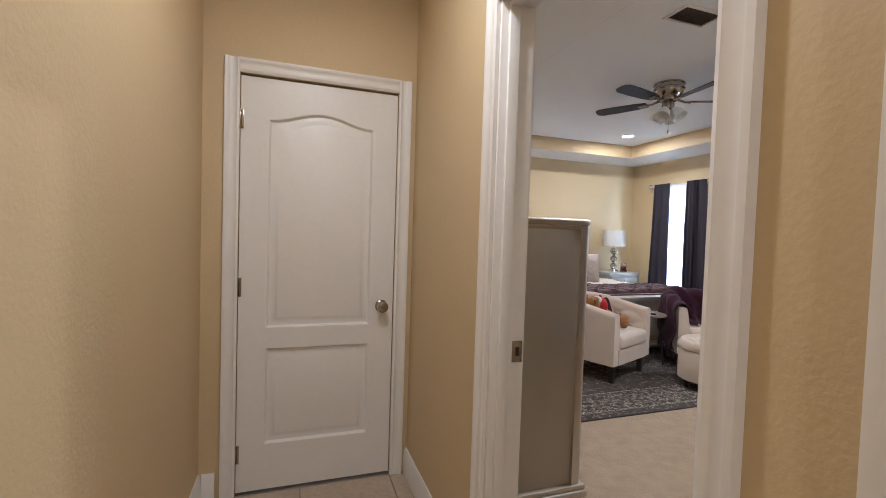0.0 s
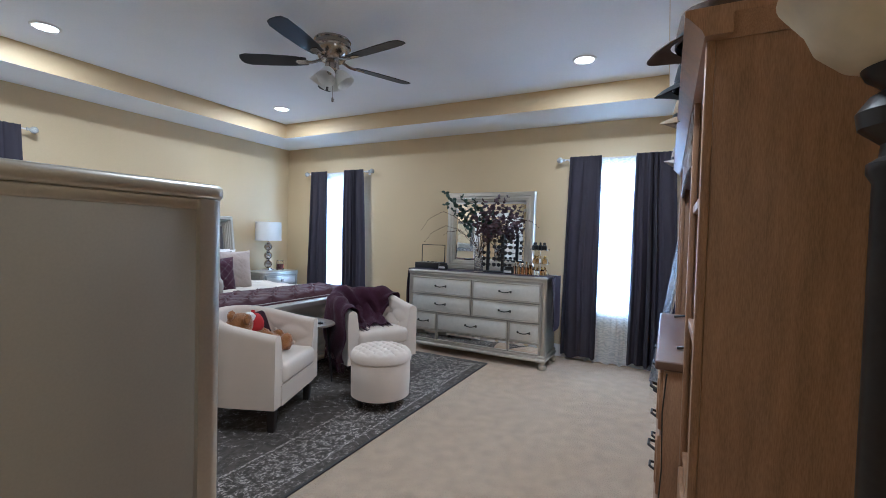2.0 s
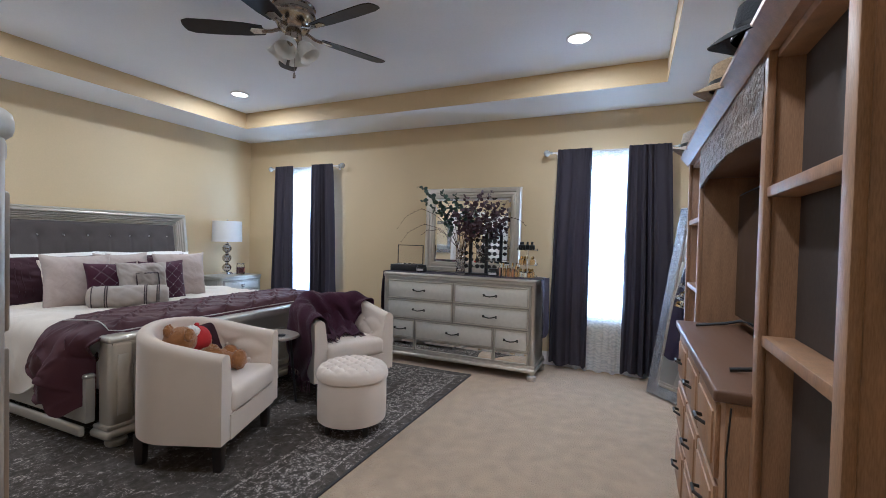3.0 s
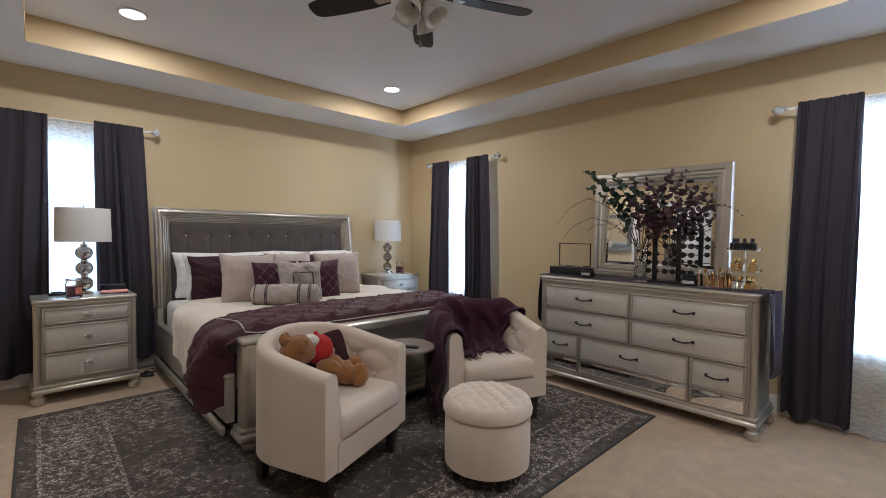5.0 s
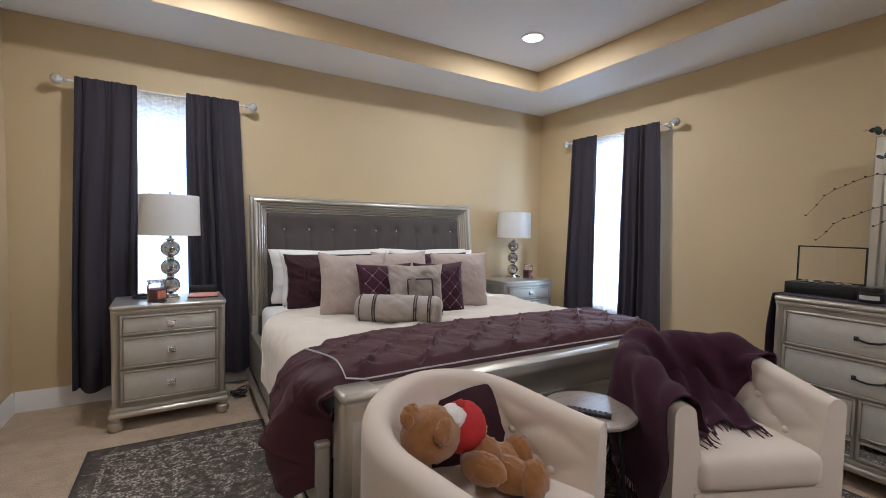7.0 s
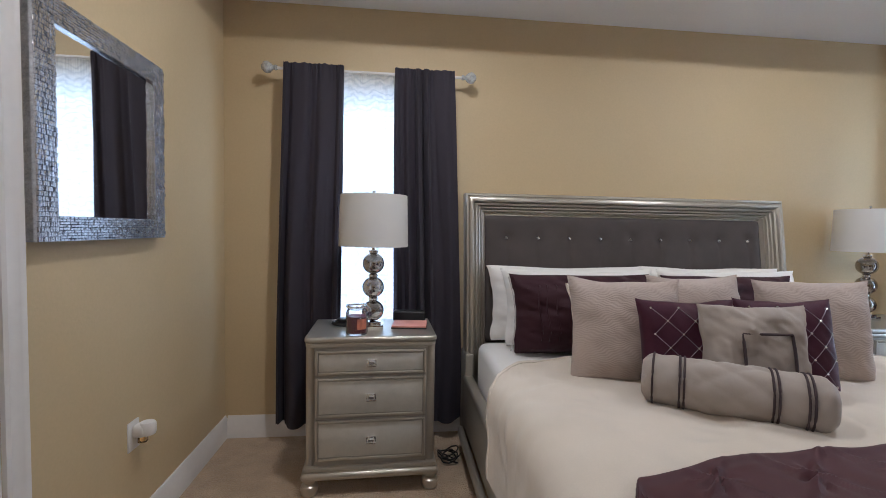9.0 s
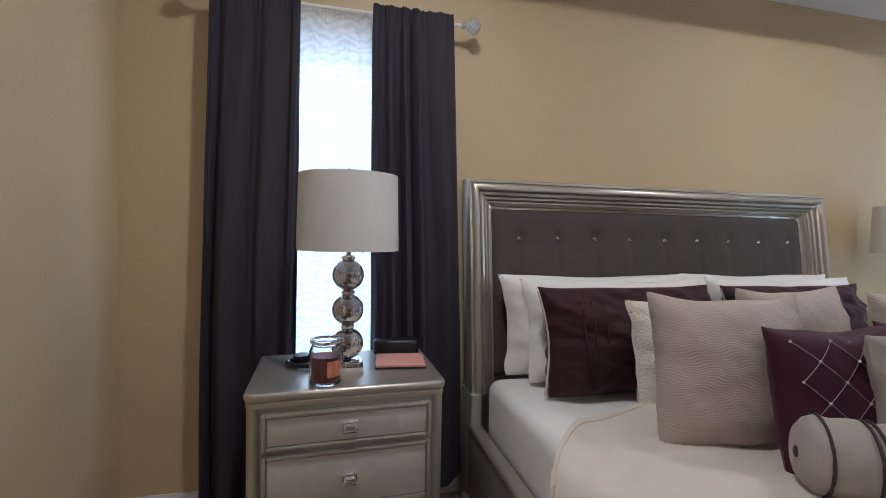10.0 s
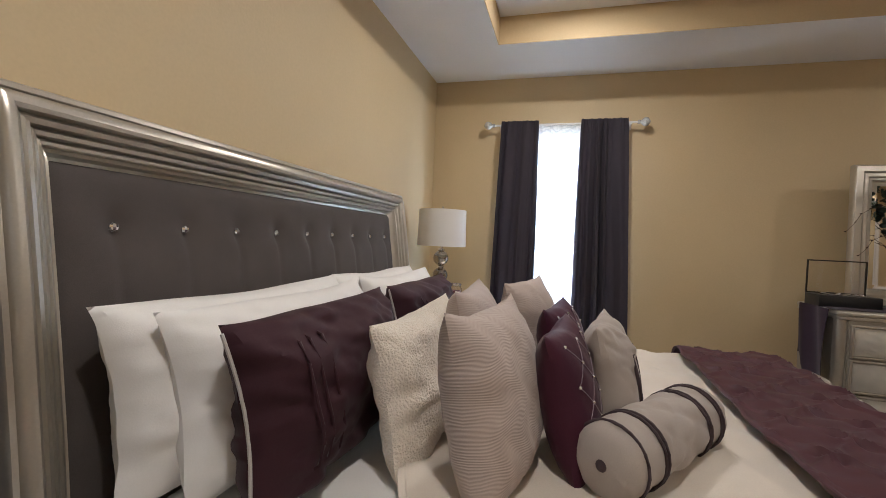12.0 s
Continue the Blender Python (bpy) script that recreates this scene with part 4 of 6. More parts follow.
def duvet(u, v):
    s = -0.42 + (BX1 - BX0 - 0.14 + 0.84) * u
    top = lerp_rows([(-0.42, 5.95), (-0.15, 6.02), (0.1, 6.22), (0.5, 6.32), (1.6, 6.30), (2.4, 6.1)], s)
    y = 4.94 + (top - 4.94) * v
    n = 0.014 * noise.noise((s * 5, y * 5, 1)) + 0.02 * noise.noise((s * 1.8, y * 2.2, 4)) + 0.007 * (1 - abs(noise.noise((s * 7 + y * 4, y * 9 - s * 3, 9))) * 3)
    roll = 0.02 * math.exp(-((1 - v) / 0.05) ** 2)
    ss = s if s > -0.05 else s * (1.0 + 0.18 * math.sin(y * 7))
    if s > BX1 - BX0 - 0.14 + 0.05:
        ss = s
    return over_bed(ss, y + 0.02 * noise.noise((s * 3, 0, 7)), 0.018 + max(n, -0.008) + roll)


dv = thing("duvet", "ivory duvet folded back over the mattress", "duvet")
part("cover", sheet(duvet, 120, 70, 0.012), M_IVORY, dv)
part("hem", tube([Vector(duvet(i / 90, 0.985)) + Vector((0, 0, 0.001)) for i in range(91)], 0.003, 6), M_IVORY, dv)


def pleat(s, y):
    """Pinch-pleat relief: puffed squares gathered at points on a diagonal lattice, with radiating creases."""
    p = 0.25
    s, y = s + 0.025 * noise.noise((s * 4, y * 4, 6)), y + 0.025 * noise.noise((s * 4, y * 4, 16))
    a, c = (s + y) / p, (s - y) / p
    ra, rc = a - round(a), c - round(c)
    da, dc = abs(ra), abs(rc)
    rad = math.hypot(da, dc)
    pin = math.exp(-(rad / 0.10) ** 2)
    # folds that run from one pinched point to the next, sharpest near the points
    fold = max(math.exp(-(da / 0.055) ** 2), math.exp(-(dc / 0.055) ** 2)) * (0.40 + 0.60 * math.exp(-(rad / 0.30) ** 2))
    rays = 0.005 * math.cos(6 * math.atan2(rc, ra) + 2 * noise.noise((s * 6, y * 6, 8))) * math.exp(-((rad - 0.2) / 0.13) ** 2)
    return 0.012 + 0.015 * fold - 0.004 * pin + rays + 0.010 * noise.noise((s * 5, y * 5, 8)) + 0.006 * noise.noise((s * 14 + 3 * y, y * 9, 2))


TOPLINE = [(-0.55, 5.27), (-0.25, 5.25), (-0.08, 5.19), (0.0, 5.17), (0.08, 5.27), (0.35, 5.34), (0.85, 5.37), (1.75, 5.35), (2.6, 5.3)]


def comforter_at(s, v, lift=0.0, smooth=False):
    top = lerp_rows(TOPLINE, s) + 0.02 * noise.noise((s * 6, 3, 1))
    foot = 4.80
    y = foot + (top - foot) * v
    tail = max(0.0, (4.92 - y) / 0.10)
    h = 0.045 + (0.0 if smooth else pleat(s, y) * 1.25 * min(1, max(0, (v - 0.06) / 0.06)) * (1 - math.exp(-(1 - v) / 0.03)))
    h += 0.02 * math.exp(-((1 - v) / 0.04) ** 2)
    yy = y
    if s < -0.05:
        k = min(1, (-s - 0.05) / 0.12)
        t = min(1, -s / 0.47)
        belly = math.sin(math.pi * min(1, t * 0.9)) ** 0.7
        h += k * (0.042 * belly * math.exp(-((y - 4.99) / 0.20) ** 2) + 0.020 * math.sin(y * 21 + s * 9 + 3 * noise.noise((s * 3, y * 3, 5))) * belly + 0.025 * noise.noise((s * 6, y * 6, 11)) + 0.012)
        if y < 4.99:
            h += 0.03 * k
    x, yy, z = over_bed(s, yy, h + lift, 0.050 * min(tail, 1) ** 2)
    if s < -0.05 and y < 4.98:
        # beside the bed post the hanging cloth closes with a rounded end
        q = math.pi / 2 * min(1.0, (4.98 - y) / 0.16)
        k = min(1.0, (-s - 0.05) / 0.10)
        x += k * (3.085 - x) * (1 - math.cos(q))
        yy += k * (4.98 - 0.105 * math.sin(q) - yy)
    return (x, yy, z)


def comforter(u, v):
    left = lerp_rows([(0, -0.44), (0.3, -0.48), (0.65, -0.42), (1, -0.27)], v) + 0.02 * math.sin(v * 17)
    s = left + (BX1 - BX0 - 0.14 + 0.40 - left) * u
    return comforter_at(s, v)


cf = thing("comforter", "plum pinch-pleated comforter across the foot of the bed", "comforter")
part("quilt", sheet(comforter, 260, 110, 0.012), M_PLUM, cf)
line = []
for i in range(12):
    v = 0.93 - 0.88 * i / 11
    line.append(comforter_at(-0.03 + 0.05 * i / 11, v, 0.030, True))
for i in range(1, 40):
    s = 0.05 + (BX1 - BX0 - 0.25) * i / 39
    line.append(comforter_at(s, 0.05, 0.010, True))
part("piping", tube(line, 0.0036, 6), M_PIPING, cf, "silver-grey piping")


def pillow_mesh(w, h, t, pinch=0.06, seed=1, crease=0.012, n=52):
    """A stuffed pillow standing on its lower edge in the local xz plane, thick along y."""
    bm = bmesh.new()
    for side in (-1, 1):
        g = []
        for i in range(n + 1):
            row = []
            for j in range(n + 1):
                u, v = 2 * i / n - 1, 2 * j / n - 1
                k = max(0.0, (1 - abs(u) ** 2.6) * (1 - abs(v) ** 2.6)) ** 0.55
                ex = 1 - pinch * (1 - v * v) * abs(u) ** 3 - (0.05 * max(0.0, -v) ** 6) * abs(u)
                ez = 1 - (pinch if v > 0 else 0.0) * (1 - u * u) * abs(v) ** 3 + 0.05 * noise.noise((u * 1.6 + seed, 0.3, seed)) * (v > 0)
                q = min(1.0, 3 * k)
                wr = crease * noise.noise((u * 2.0 + seed, v * 2.0, side * 3 + seed)) * q
                # gathers that run in from the corners and seams
                wr += 0.28 * crease * math.sin(9 * math.atan2(v, u) + 3 * noise.noise((u * 2, v * 2, seed))) * q * (u * u + v * v) * 0.6
                wr += 0.4 * crease * noise.noise((u * 6 + v * 3, v * 5 + seed, side)) * q + 0.12 * crease * noise.noise((u * 15, v * 15 + seed, side)) * q
                row.append(bm.verts.new((u * w / 2 * ex + 0.4 * crease * noise.noise((v * 3, seed, 1)) * abs(u), side * (t / 2 * k) + wr, h / 2 + v * h / 2 * ez)))
            g.append(row)
        for i in range(n):
            for j in range(n):
                bm.faces.new((g[i][j], g[i + 1][j], g[i + 1][j + 1], g[i][j + 1]))
    bmesh.ops.remove_doubles(bm, verts=bm.verts[:], dist=0.003)
    bmesh.ops.recalc_face_normals(bm, faces=bm.faces[:])
    return bm


def pillow(name, label, x, y, z, w, h, t, lean, yaw, material, seed, pinch=0.06, roll=0, crease=0.02, group=""):
    p = thing(name, label, "pillow", pose(x, y, z, 0, 0, yaw) @ pose(0, 0, 0, -lean, roll, 0), group)
    part("cover", pillow_mesh(w, h, t, pinch, seed, crease), material, p)
    return p


PZ = 0.660
for i, (x, y, w) in enumerate(((3.62, 6.765, 0.96), (4.53, 6.765, 0.92))):
    pillow("bed_pillow", "plump white cotton pillow against the headboard", x, y, PZ, w, 0.43, 0.25, 9, 0, M_WHITECLOTH, 3 + i, 0.08, crease=0.02, group="white pillows")
for i, (x, y, w) in enumerate(((3.65, 6.655, 0.90), (4.56, 6.655, 0.88))):
    pillow("bed_pillow", "plump white cotton pillow against the headboard", x, y, PZ, w, 0.42, 0.25, 11, 0, M_WHITECLOTH, 8 + i, 0.08, crease=0.02, group="white pillows")
for i, x in enumerate((3.60, 4.44)):
    p = pillow("pillow_sham", "dark plum satin sham with pleated center", x, 6.50, PZ, 0.78, 0.41, 0.23, 12, 0, M_SHAM, 12 + i, 0.07, crease=0.034, group="plum shams")
    for k in (-0.06, -0.02, 0.03):
        part("pleat", tube([(k - 0.20 + 0.01 * math.sin(j), -0.107 * max(0.0, 1 - abs(2 * j / 8 - 1) ** 2.6) ** 0.55 - 0.006, 0.02 + 0.36 * j / 8) for j in range(9)], 0.004, 6), M_SHAM, p)
    part("piping", tube([(-0.392 + 0.03 * math.sin(math.pi * j / 10), -0.008, 0.01 + 0.38 * j / 10) for j in range(11)], 0.004, 6), M_PIPING, p, "silver-grey piping")
pillow("fleece_pillow", "fluffy ivory fleece pillow", 3.77, 6.285, PZ, 0.68, 0.39, 0.19, 12, 0, M_FLEECE, 21, 0.09)

M_WAVE = mat("taupe_wave_jacquard", (0.47, 0.39, 0.345), 0.8, var=0.06, scale=6, fine=300, bump=0, spec=0.25, sheen=0.2)
N, L, b = nodes_of(M_WAVE)
co, sx = N("ShaderNodeTexCoord"), N("ShaderNodeSeparateXYZ")
L(co.outputs["Object"], sx.inputs[0])


def calc(op, a, c=0.0):
    m = N("ShaderNodeMath")
    m.operation = op
    for i, q in enumerate((a, c)):
        if isinstance(q, (int, float)):
            m.inputs[i].default_value = q
        else:
            L(q, m.inputs[i])
    return m.outputs[0]


# stitched lines that swing in wide scallops, out of step from row to row
swing = calc("SINE", calc("ADD", calc("MULTIPLY", sx.outputs[0], 62.0), calc("MULTIPLY", calc("SINE", calc("MULTIPLY", sx.outputs[2], 48.0)), 1.6)))
ribs = calc("SINE", calc("ADD", calc("MULTIPLY", sx.outputs[2], 900.0), calc("MULTIPLY", swing, 5.0)))
bp = N("ShaderNodeBump")
bp.inputs["Strength"].default_value, bp.inputs["Distance"].default_value = 0.45, 0.0007
L(ribs, bp.inputs["Height"])
L(bp.outputs[0], b.inputs["Normal"])
for i, (x, y, yaw) in enumerate(((3.575, 6.045, -10), (4.0, 6.17, 2), (4.42, 6.02, -14))):
    pillow("throw_pillow", "square taupe pillow with wavy woven texture", x, y, PZ, 0.47, 0.44, 0.19, 11, yaw, M_WAVE, 30 + i, 0.09, crease=0.009, group="taupe wave pillows")

M_PURPLE = mat("bright_plum_satin", (0.052, 0.010, 0.026), 0.6, var=0.15, scale=8, fine=300, bump=0.2, spec=0.25, sheen=0.1)
for i, (x, y, yaw) in enumerate(((3.735, 5.86, -8), (4.16, 5.875, -10))):
    p = pillow("studded_pillow", "small plum pillow with embroidered diamonds and studs", x, y, PZ, 0.38, 0.38, 0.15, 14, yaw, M_PURPLE, 40 + i, 0.09, crease=0.005, group="studded pillows")

    def front(a, c):
        k = max(0.0, (1 - abs(a) ** 2.6) * (1 - abs(c) ** 2.6)) ** 0.55
        return (a * 0.19 * (1 - 0.09 * (1 - c * c) * abs(a) ** 3), -0.0755 * k - 0.002, 0.19 + c * 0.19)
    for ia in range(-3, 4):
        for ic in range(-3, 4):
            a, c = ia * 0.26, ic * 0.26
            if (ia + ic) % 2 == 0:
                part("stud", ball(0.005, *front(a, c), seg=8), M_CRYSTAL, p)
                for da, dc in ((0.26, 0.26), (0.26, -0.26)):
                    if abs(a + da) < 0.9 and abs(c + dc) < 0.9:
                        part("embroidery", tube([front(a + da * q / 4, c + dc * q / 4) for q in range(5)], 0.0011, 4), M_EMBROID, p)

p = pillow("square_pillow", "grey taupe pillow with a braided square motif", 3.905, 5.745, PZ, 0.39, 0.38, 0.15, 12, -8, M_TAUPE, 50, 0.09)
sq = [(-0.08, 0.10), (0.09, 0.10), (0.09, 0.27), (-0.08, 0.27)]
for (x0, z0), (x1, z1) in zip(sq, sq[1:] + sq[:1]):
    part("braid", tube([(x0 + (x1 - x0) * q / 6, -0.084 + 0.9 * ((x0 + (x1 - x0) * q / 6) ** 2 + (z0 + (z1 - z0) * q / 6 - 0.185) ** 2), z0 + (z1 - z0) * q / 6) for q in range(7)], 0.005, 6), M_BRAID, p, "dark braided trim")
bol = thing("bolster_pillow", "grey taupe bolster with dark braided bands", "pillow", pose(3.74, 5.685, PZ + 0.103, 0, 0, -35))
prof = [(0, -0.272), (0.012, -0.271), (0.06, -0.268), (0.082, -0.25)] + [(0.087, -0.235 + 0.47 * i / 44) for i in range(45)] + [(0.082, 0.25), (0.06, 0.268), (0.012, 0.271), (0, 0.272)]
bm = shift(lathe(prof, 56), pose(0, 0, 0, 0, 90))
for v in bm.verts:
    rad = Vector((0, v.co.y, v.co.z))
    if rad.length > 0.05:
        a = math.atan2(v.co.z, v.co.y)
        tuck = abs(math.sin(3 * a + 22 * v.co.x)) ** 0.5 * abs(math.sin(3 * a - 22 * v.co.x)) ** 0.5 if abs(v.co.x) < 0.11 else 0.5
        v.co += rad.normalized() * (0.010 * (tuck - 0.6) + 0.005 * noise.noise(v.co * 26))
part("cover", bm, M_TAUPE, bol)
for x in (-0.232, -0.150, -0.136, 0.105, 0.119, 0.190, 0.204):
    part("braid_band", tube([(x, 0.0895 * math.cos(q * math.pi / 12), 0.0895 * math.sin(q * math.pi / 12)) for q in range(25)], 0.0038, 6), M_BRAID, bol, "dark braided band")
for s in (-1, 1):
    part("end_button", ball(0.014, s * 0.27, 0, 0, 0.5, 1, 1, 10), M_BRAID, bol)

# ---- tub chairs, ottoman, side table ----


def shell_path(u):
    """Plan of the curved back and arms: place and outward normal; u from the left arm's front round the back to the right arm's front."""
    w, rb, arm = 0.36, 0.31, 0.31
    la = arm
    lb = math.pi * (w + rb) / 2
    t = u * (2 * la + lb)
    if t < la:
        return Vector((-w, -arm + t, 0)), Vector((-1, 0, 0))
    if t > la + lb:
        return Vector((w, -(t - la - lb), 0)), Vector((1, 0, 0))
    a = math.pi * (1 - (t - la) / lb)
    n = Vector((math.cos(a) / w, math.sin(a) / rb, 0)).normalized()
    return Vector((w * math.cos(a), rb * math.sin(a), 0)), n


def shell_top(u):
    k = math.sin(math.pi * u)
    return 0.635 + 0.11 * k ** 1.3


def shell_profile(u, v):
    """v: 0 outer bottom, through the rounded top, to 1 at the inner seat line. Gives inward offset and height."""
    top, th = shell_top(u), 0.085
    if v < 0.38:
        return 0.0, 0.165 + (top - 0.04 - 0.165) * v / 0.38
    if v < 0.58:
        a = math.pi * (v - 0.38) / 0.2
        return th / 2 - th / 2 * math.cos(a), top - 0.04 + 0.04 * math.sin(a)
    if v < 0.93:
        k = (v - 0.58) / 0.35
        return th + 0.03 * k, top - 0.04 + (0.40 - top + 0.04) * k
    return th + 0.03, 0.40 + (0.165 - 0.40) * (v - 0.93) / 0.07


def shell(u, v, off=0.0, tuft=True):
    p, n = shell_path(u)
    d, z = shell_profile(u, v)
    if tuft and 0.6 < v < 0.94:
        a, c = u * 11, (v - 0.6) / 0.4 * 3.2
        q = (abs(math.sin(math.pi * (a + c) / 2)) * abs(math.sin(math.pi * (a - c) / 2))) ** 0.5
        d += (0.028 * q - 0.011) * min(1, (v - 0.6) / 0.08) * min(1, 9 * min(u, 1 - u)) * min(1, (0.94 - v) / 0.05)
    if off:
        if v < 0.38:
            return p + n * (off - d) + Vector((0, 0, z))
        if v < 0.58:
            a = math.pi * (v - 0.38) / 0.2
            return p - n * (d - off * math.cos(a)) + Vector((0, 0, z + off * math.sin(a)))
        return p - n * (d + off) + Vector((0, 0, z))
    return p - n * d + Vector((0, 0, z))


def tub_chair(m, label):
    t = thing("tub_chair", label, "armchair", m, "tub chairs")
    bm = sheet(lambda u, v: shell(u, v), 88, 46)
    n, k = 46, 89
    bm.verts.ensure_lookup_table()
    bm.faces.new([bm.verts[j] for j in range(n + 1)])
    bm.faces.new([bm.verts[(k - 1) * (n + 1) + j] for j in range(n, -1, -1)])
    bmesh.ops.recalc_face_normals(bm, faces=bm.faces[:])
    part("shell_back", bm, M_CREAM, t, "curved tufted back and arms")
    part("seat_base", prism([(-0.272, -0.318), (0.272, -0.318), (0.272, 0.0), (0.2, 0.18), (0, 0.24), (-0.2, 0.18), (-0.272, 0.0)], "z", 0.165, 0.30), M_CREAM, t)
    part("seat", box(-0.266, 0.266, -0.335, 0.20, 0.295, 0.435, 0.045, 4), M_CREAM, t, "cream linen seat cushion")
    for v, places in ((0.725, (1, 3, 5, 7, 9)), (0.85, (2, 4, 6, 8, 10))):
        for i in places:
            part("button", ball(0.015, *shell(i / 11, v, 0.004), seg=10), M_CREAM, t)
    for x, y in ((-0.285, -0.26), (0.285, -0.26), (-0.235, 0.20), (0.235, 0.20)):
        leg = box(x - 0.028, x + 0.028, y - 0.028, y + 0.028, 0.0, 0.17, 0.003)
        for v in leg.verts:
            if v.co.z < 0.05:
                v.co.x, v.co.y = x + (v.co.x - x) * 0.75, y + (v.co.y - y) * 0.75
        part("leg", leg, M_ESPRESSO, t, "dark espresso wood leg")
    return t


CHAIR1 = pose(3.36, 4.32, 0.012, 0, 0, 22.5)
CHAIR2 = pose(4.58, 4.27, 0.012, 0, 0, -23)
c1 = tub_chair(CHAIR1, "cream linen tub chair with tufted back, dark legs")
c2 = copy_thing(c1, CHAIR2)
tagged(c2, "cream linen tub chair draped with a plum throw")

cushion = thing("chair_cushion", "plum cushion propped in the tub chair", "cushion", CHAIR1 @ pose(0.165, 0.09, 0.432, 0, 0, -36) @ pose(0, 0, 0, -16, -14, 0))
part("cover", pillow_mesh(0.31, 0.25, 0.08, 0.05, 61, 0.004), M_SHAM, cushion)


def teddy():
    """A seated toy bear in one mesh, leaning sideways, with a red shirt."""
    bm = bmesh.new()
    blobs = [(0.084, -0.135, 0.055, 0.655, 1.15, 1.0, 0.95, 0), (0.036, -0.205, 0.075, 0.725, 1, 0.6, 1, 0), (0.036, -0.175, -0.025, 0.70, 1, 0.6, 1, 0), (0.040, -0.075, 0.02, 0.70, 1, 1, 0.85, 2),
             (0.014, -0.058, 0.005, 0.735, 1, 1, 0.8, 1), (0.074, 0.0, 0.035, 0.635, 1.15, 1.0, 1.05, 1), (0.066, 0.05, -0.01, 0.53, 1.1, 1, 1, 0),
             (0.05, -0.05, -0.075, 0.56, 0.9, 1.5, 0.9, 0), (0.042, 0.06, 0.03, 0.60, 1.4, 0.9, 0.9, 0),
             (0.058, 0.08, -0.09, 0.49, 1.0, 1.5, 0.95, 0), (0.055, 0.14, -0.03, 0.49, 1.4, 1.0, 0.95, 0), (0.054, 0.09, -0.175, 0.497, 1, 0.8, 1.15, 0), (0.052, 0.205, -0.06, 0.497, 0.8, 1, 1.15, 0)]
    for r, x, y, z, sx, sy, sz, slot in blobs:
        k = len(bm.faces)
        merge(bm, ball(r, x, y, z, sx, sy, sz, 36))
        bm.faces.ensure_lookup_table()
        for f in bm.faces[k:]:
            f.material_index = slot
    for v in bm.verts:
        v.co += Vector((noise.noise(v.co * 70), noise.noise(v.co * 70 + Vector((9, 0, 0))), noise.noise(v.co * 70 + Vector((0, 9, 0))))) * 0.005 + Vector((noise.noise(v.co * 190), noise.noise(v.co * 190 + Vector((9, 0, 0))), noise.noise(v.co * 190 + Vector((0, 9, 0))))) * 0.0035
    ob = mesh_object("teddy_bear", bm, M_BEAR)
    ob.data.materials.append(M_RED)
    ob.data.materials.append(M_WHITECLOTH)
    ob.matrix_world = CHAIR1
    return tagged(ob, "brown plush bear in a red shirt slumped on the chair", "plush toy")


teddy()


def throw_fn(u, v):
    uu = 0.0 + 0.80 * u
    v0 = lerp_rows([(0, 0.03), (0.3, 0.06), (0.6, 0.2), (1, 0.32)], u)
    v1 = lerp_rows([(0, 0.70), (0.2, 0.86), (0.5, 0.92), (0.85, 0.92), (1, 0.66)], u)
    vv = v0 + (v1 - v0) * v
    wr = 0.016 * math.sin(u * 34 + 4 * math.sin(v * 5)) * (0.5 + abs(v - 0.5)) + 0.03 * noise.noise((u * 5, v * 4, 3))
    p = shell(uu, vv, 0.036 + max(wr, -0.012), False)
    return p + Vector((0, 0, 0.018 * noise.noise((u * 7, v * 2, 9))))


throw = thing("throw_blanket", "plum knitted throw with fringe over the tub chair", "throw blanket", CHAIR2)
part("knit", sheet(throw_fn, 110, 60, 0.008), M_THROW, throw)


def seat_fold(u, v):
    x, y = -0.25 + 0.45 * u, 0.19 - (0.27 + 0.05 * math.sin(u * 9) + 0.10 * (1 - u)) * v
    return (x, y, 0.445 + 0.15 * (1 - v) ** 2 + 0.018 * math.sin(u * 26 + 4 * v) + 0.015 * noise.noise((u * 6, v * 5, 1)) + 0.012)


part("fold", sheet(seat_fold, 60, 24, 0.008), M_THROW, throw)
fringe = bmesh.new()
rnd = random.Random(4)
for i in range(60):
    u = i / 59 * 0.55
    q = throw_fn(u, 0.0)
    merge(fringe, tube([q, q + Vector((rnd.uniform(-0.008, 0.008), rnd.uniform(-0.008, 0.008), -0.04)), q + Vector((rnd.uniform(-0.015, 0.015), rnd.uniform(-0.015, 0.015), -0.085))], 0.0028, 4))
for i in range(30):
    q = Vector(seat_fold(i / 29, 1.0))
    merge(fringe, tube([q, q + Vector((rnd.uniform(-0.01, 0.01), -0.03, -0.01)), q + Vector((rnd.uniform(-0.02, 0.02), -0.06, -0.018))], 0.0028, 4))
tagged(part("fringe", fringe, M_THROW, throw), kind="stuff")

ott = thing("storage_ottoman", "round cream linen ottoman with tufted lid on dark feet", "ottoman", pose(3.965, 3.665, 0.012, 0, 0, 20))
part("drum", lathe([(0.215, 0.075), (0.223, 0.08), (0.226, 0.2), (0.225, 0.335), (0.22, 0.345)], 48), M_CREAM, ott)


def lid(u, v):
    r = 0.232 * v
    a = 2 * math.pi * u
    x, y = r * math.cos(a), r * math.sin(a)
    e = max(0.0, 1 - (v / 1.0) ** 6)
    p = 0.085
    q = (abs(math.sin(math.pi * (x + y) / p)) * abs(math.sin(math.pi * (x - y) / p))) ** 0.5
    return (x, y, 0.385 + 0.042 * e ** 0.5 + 0.022 * q * e)


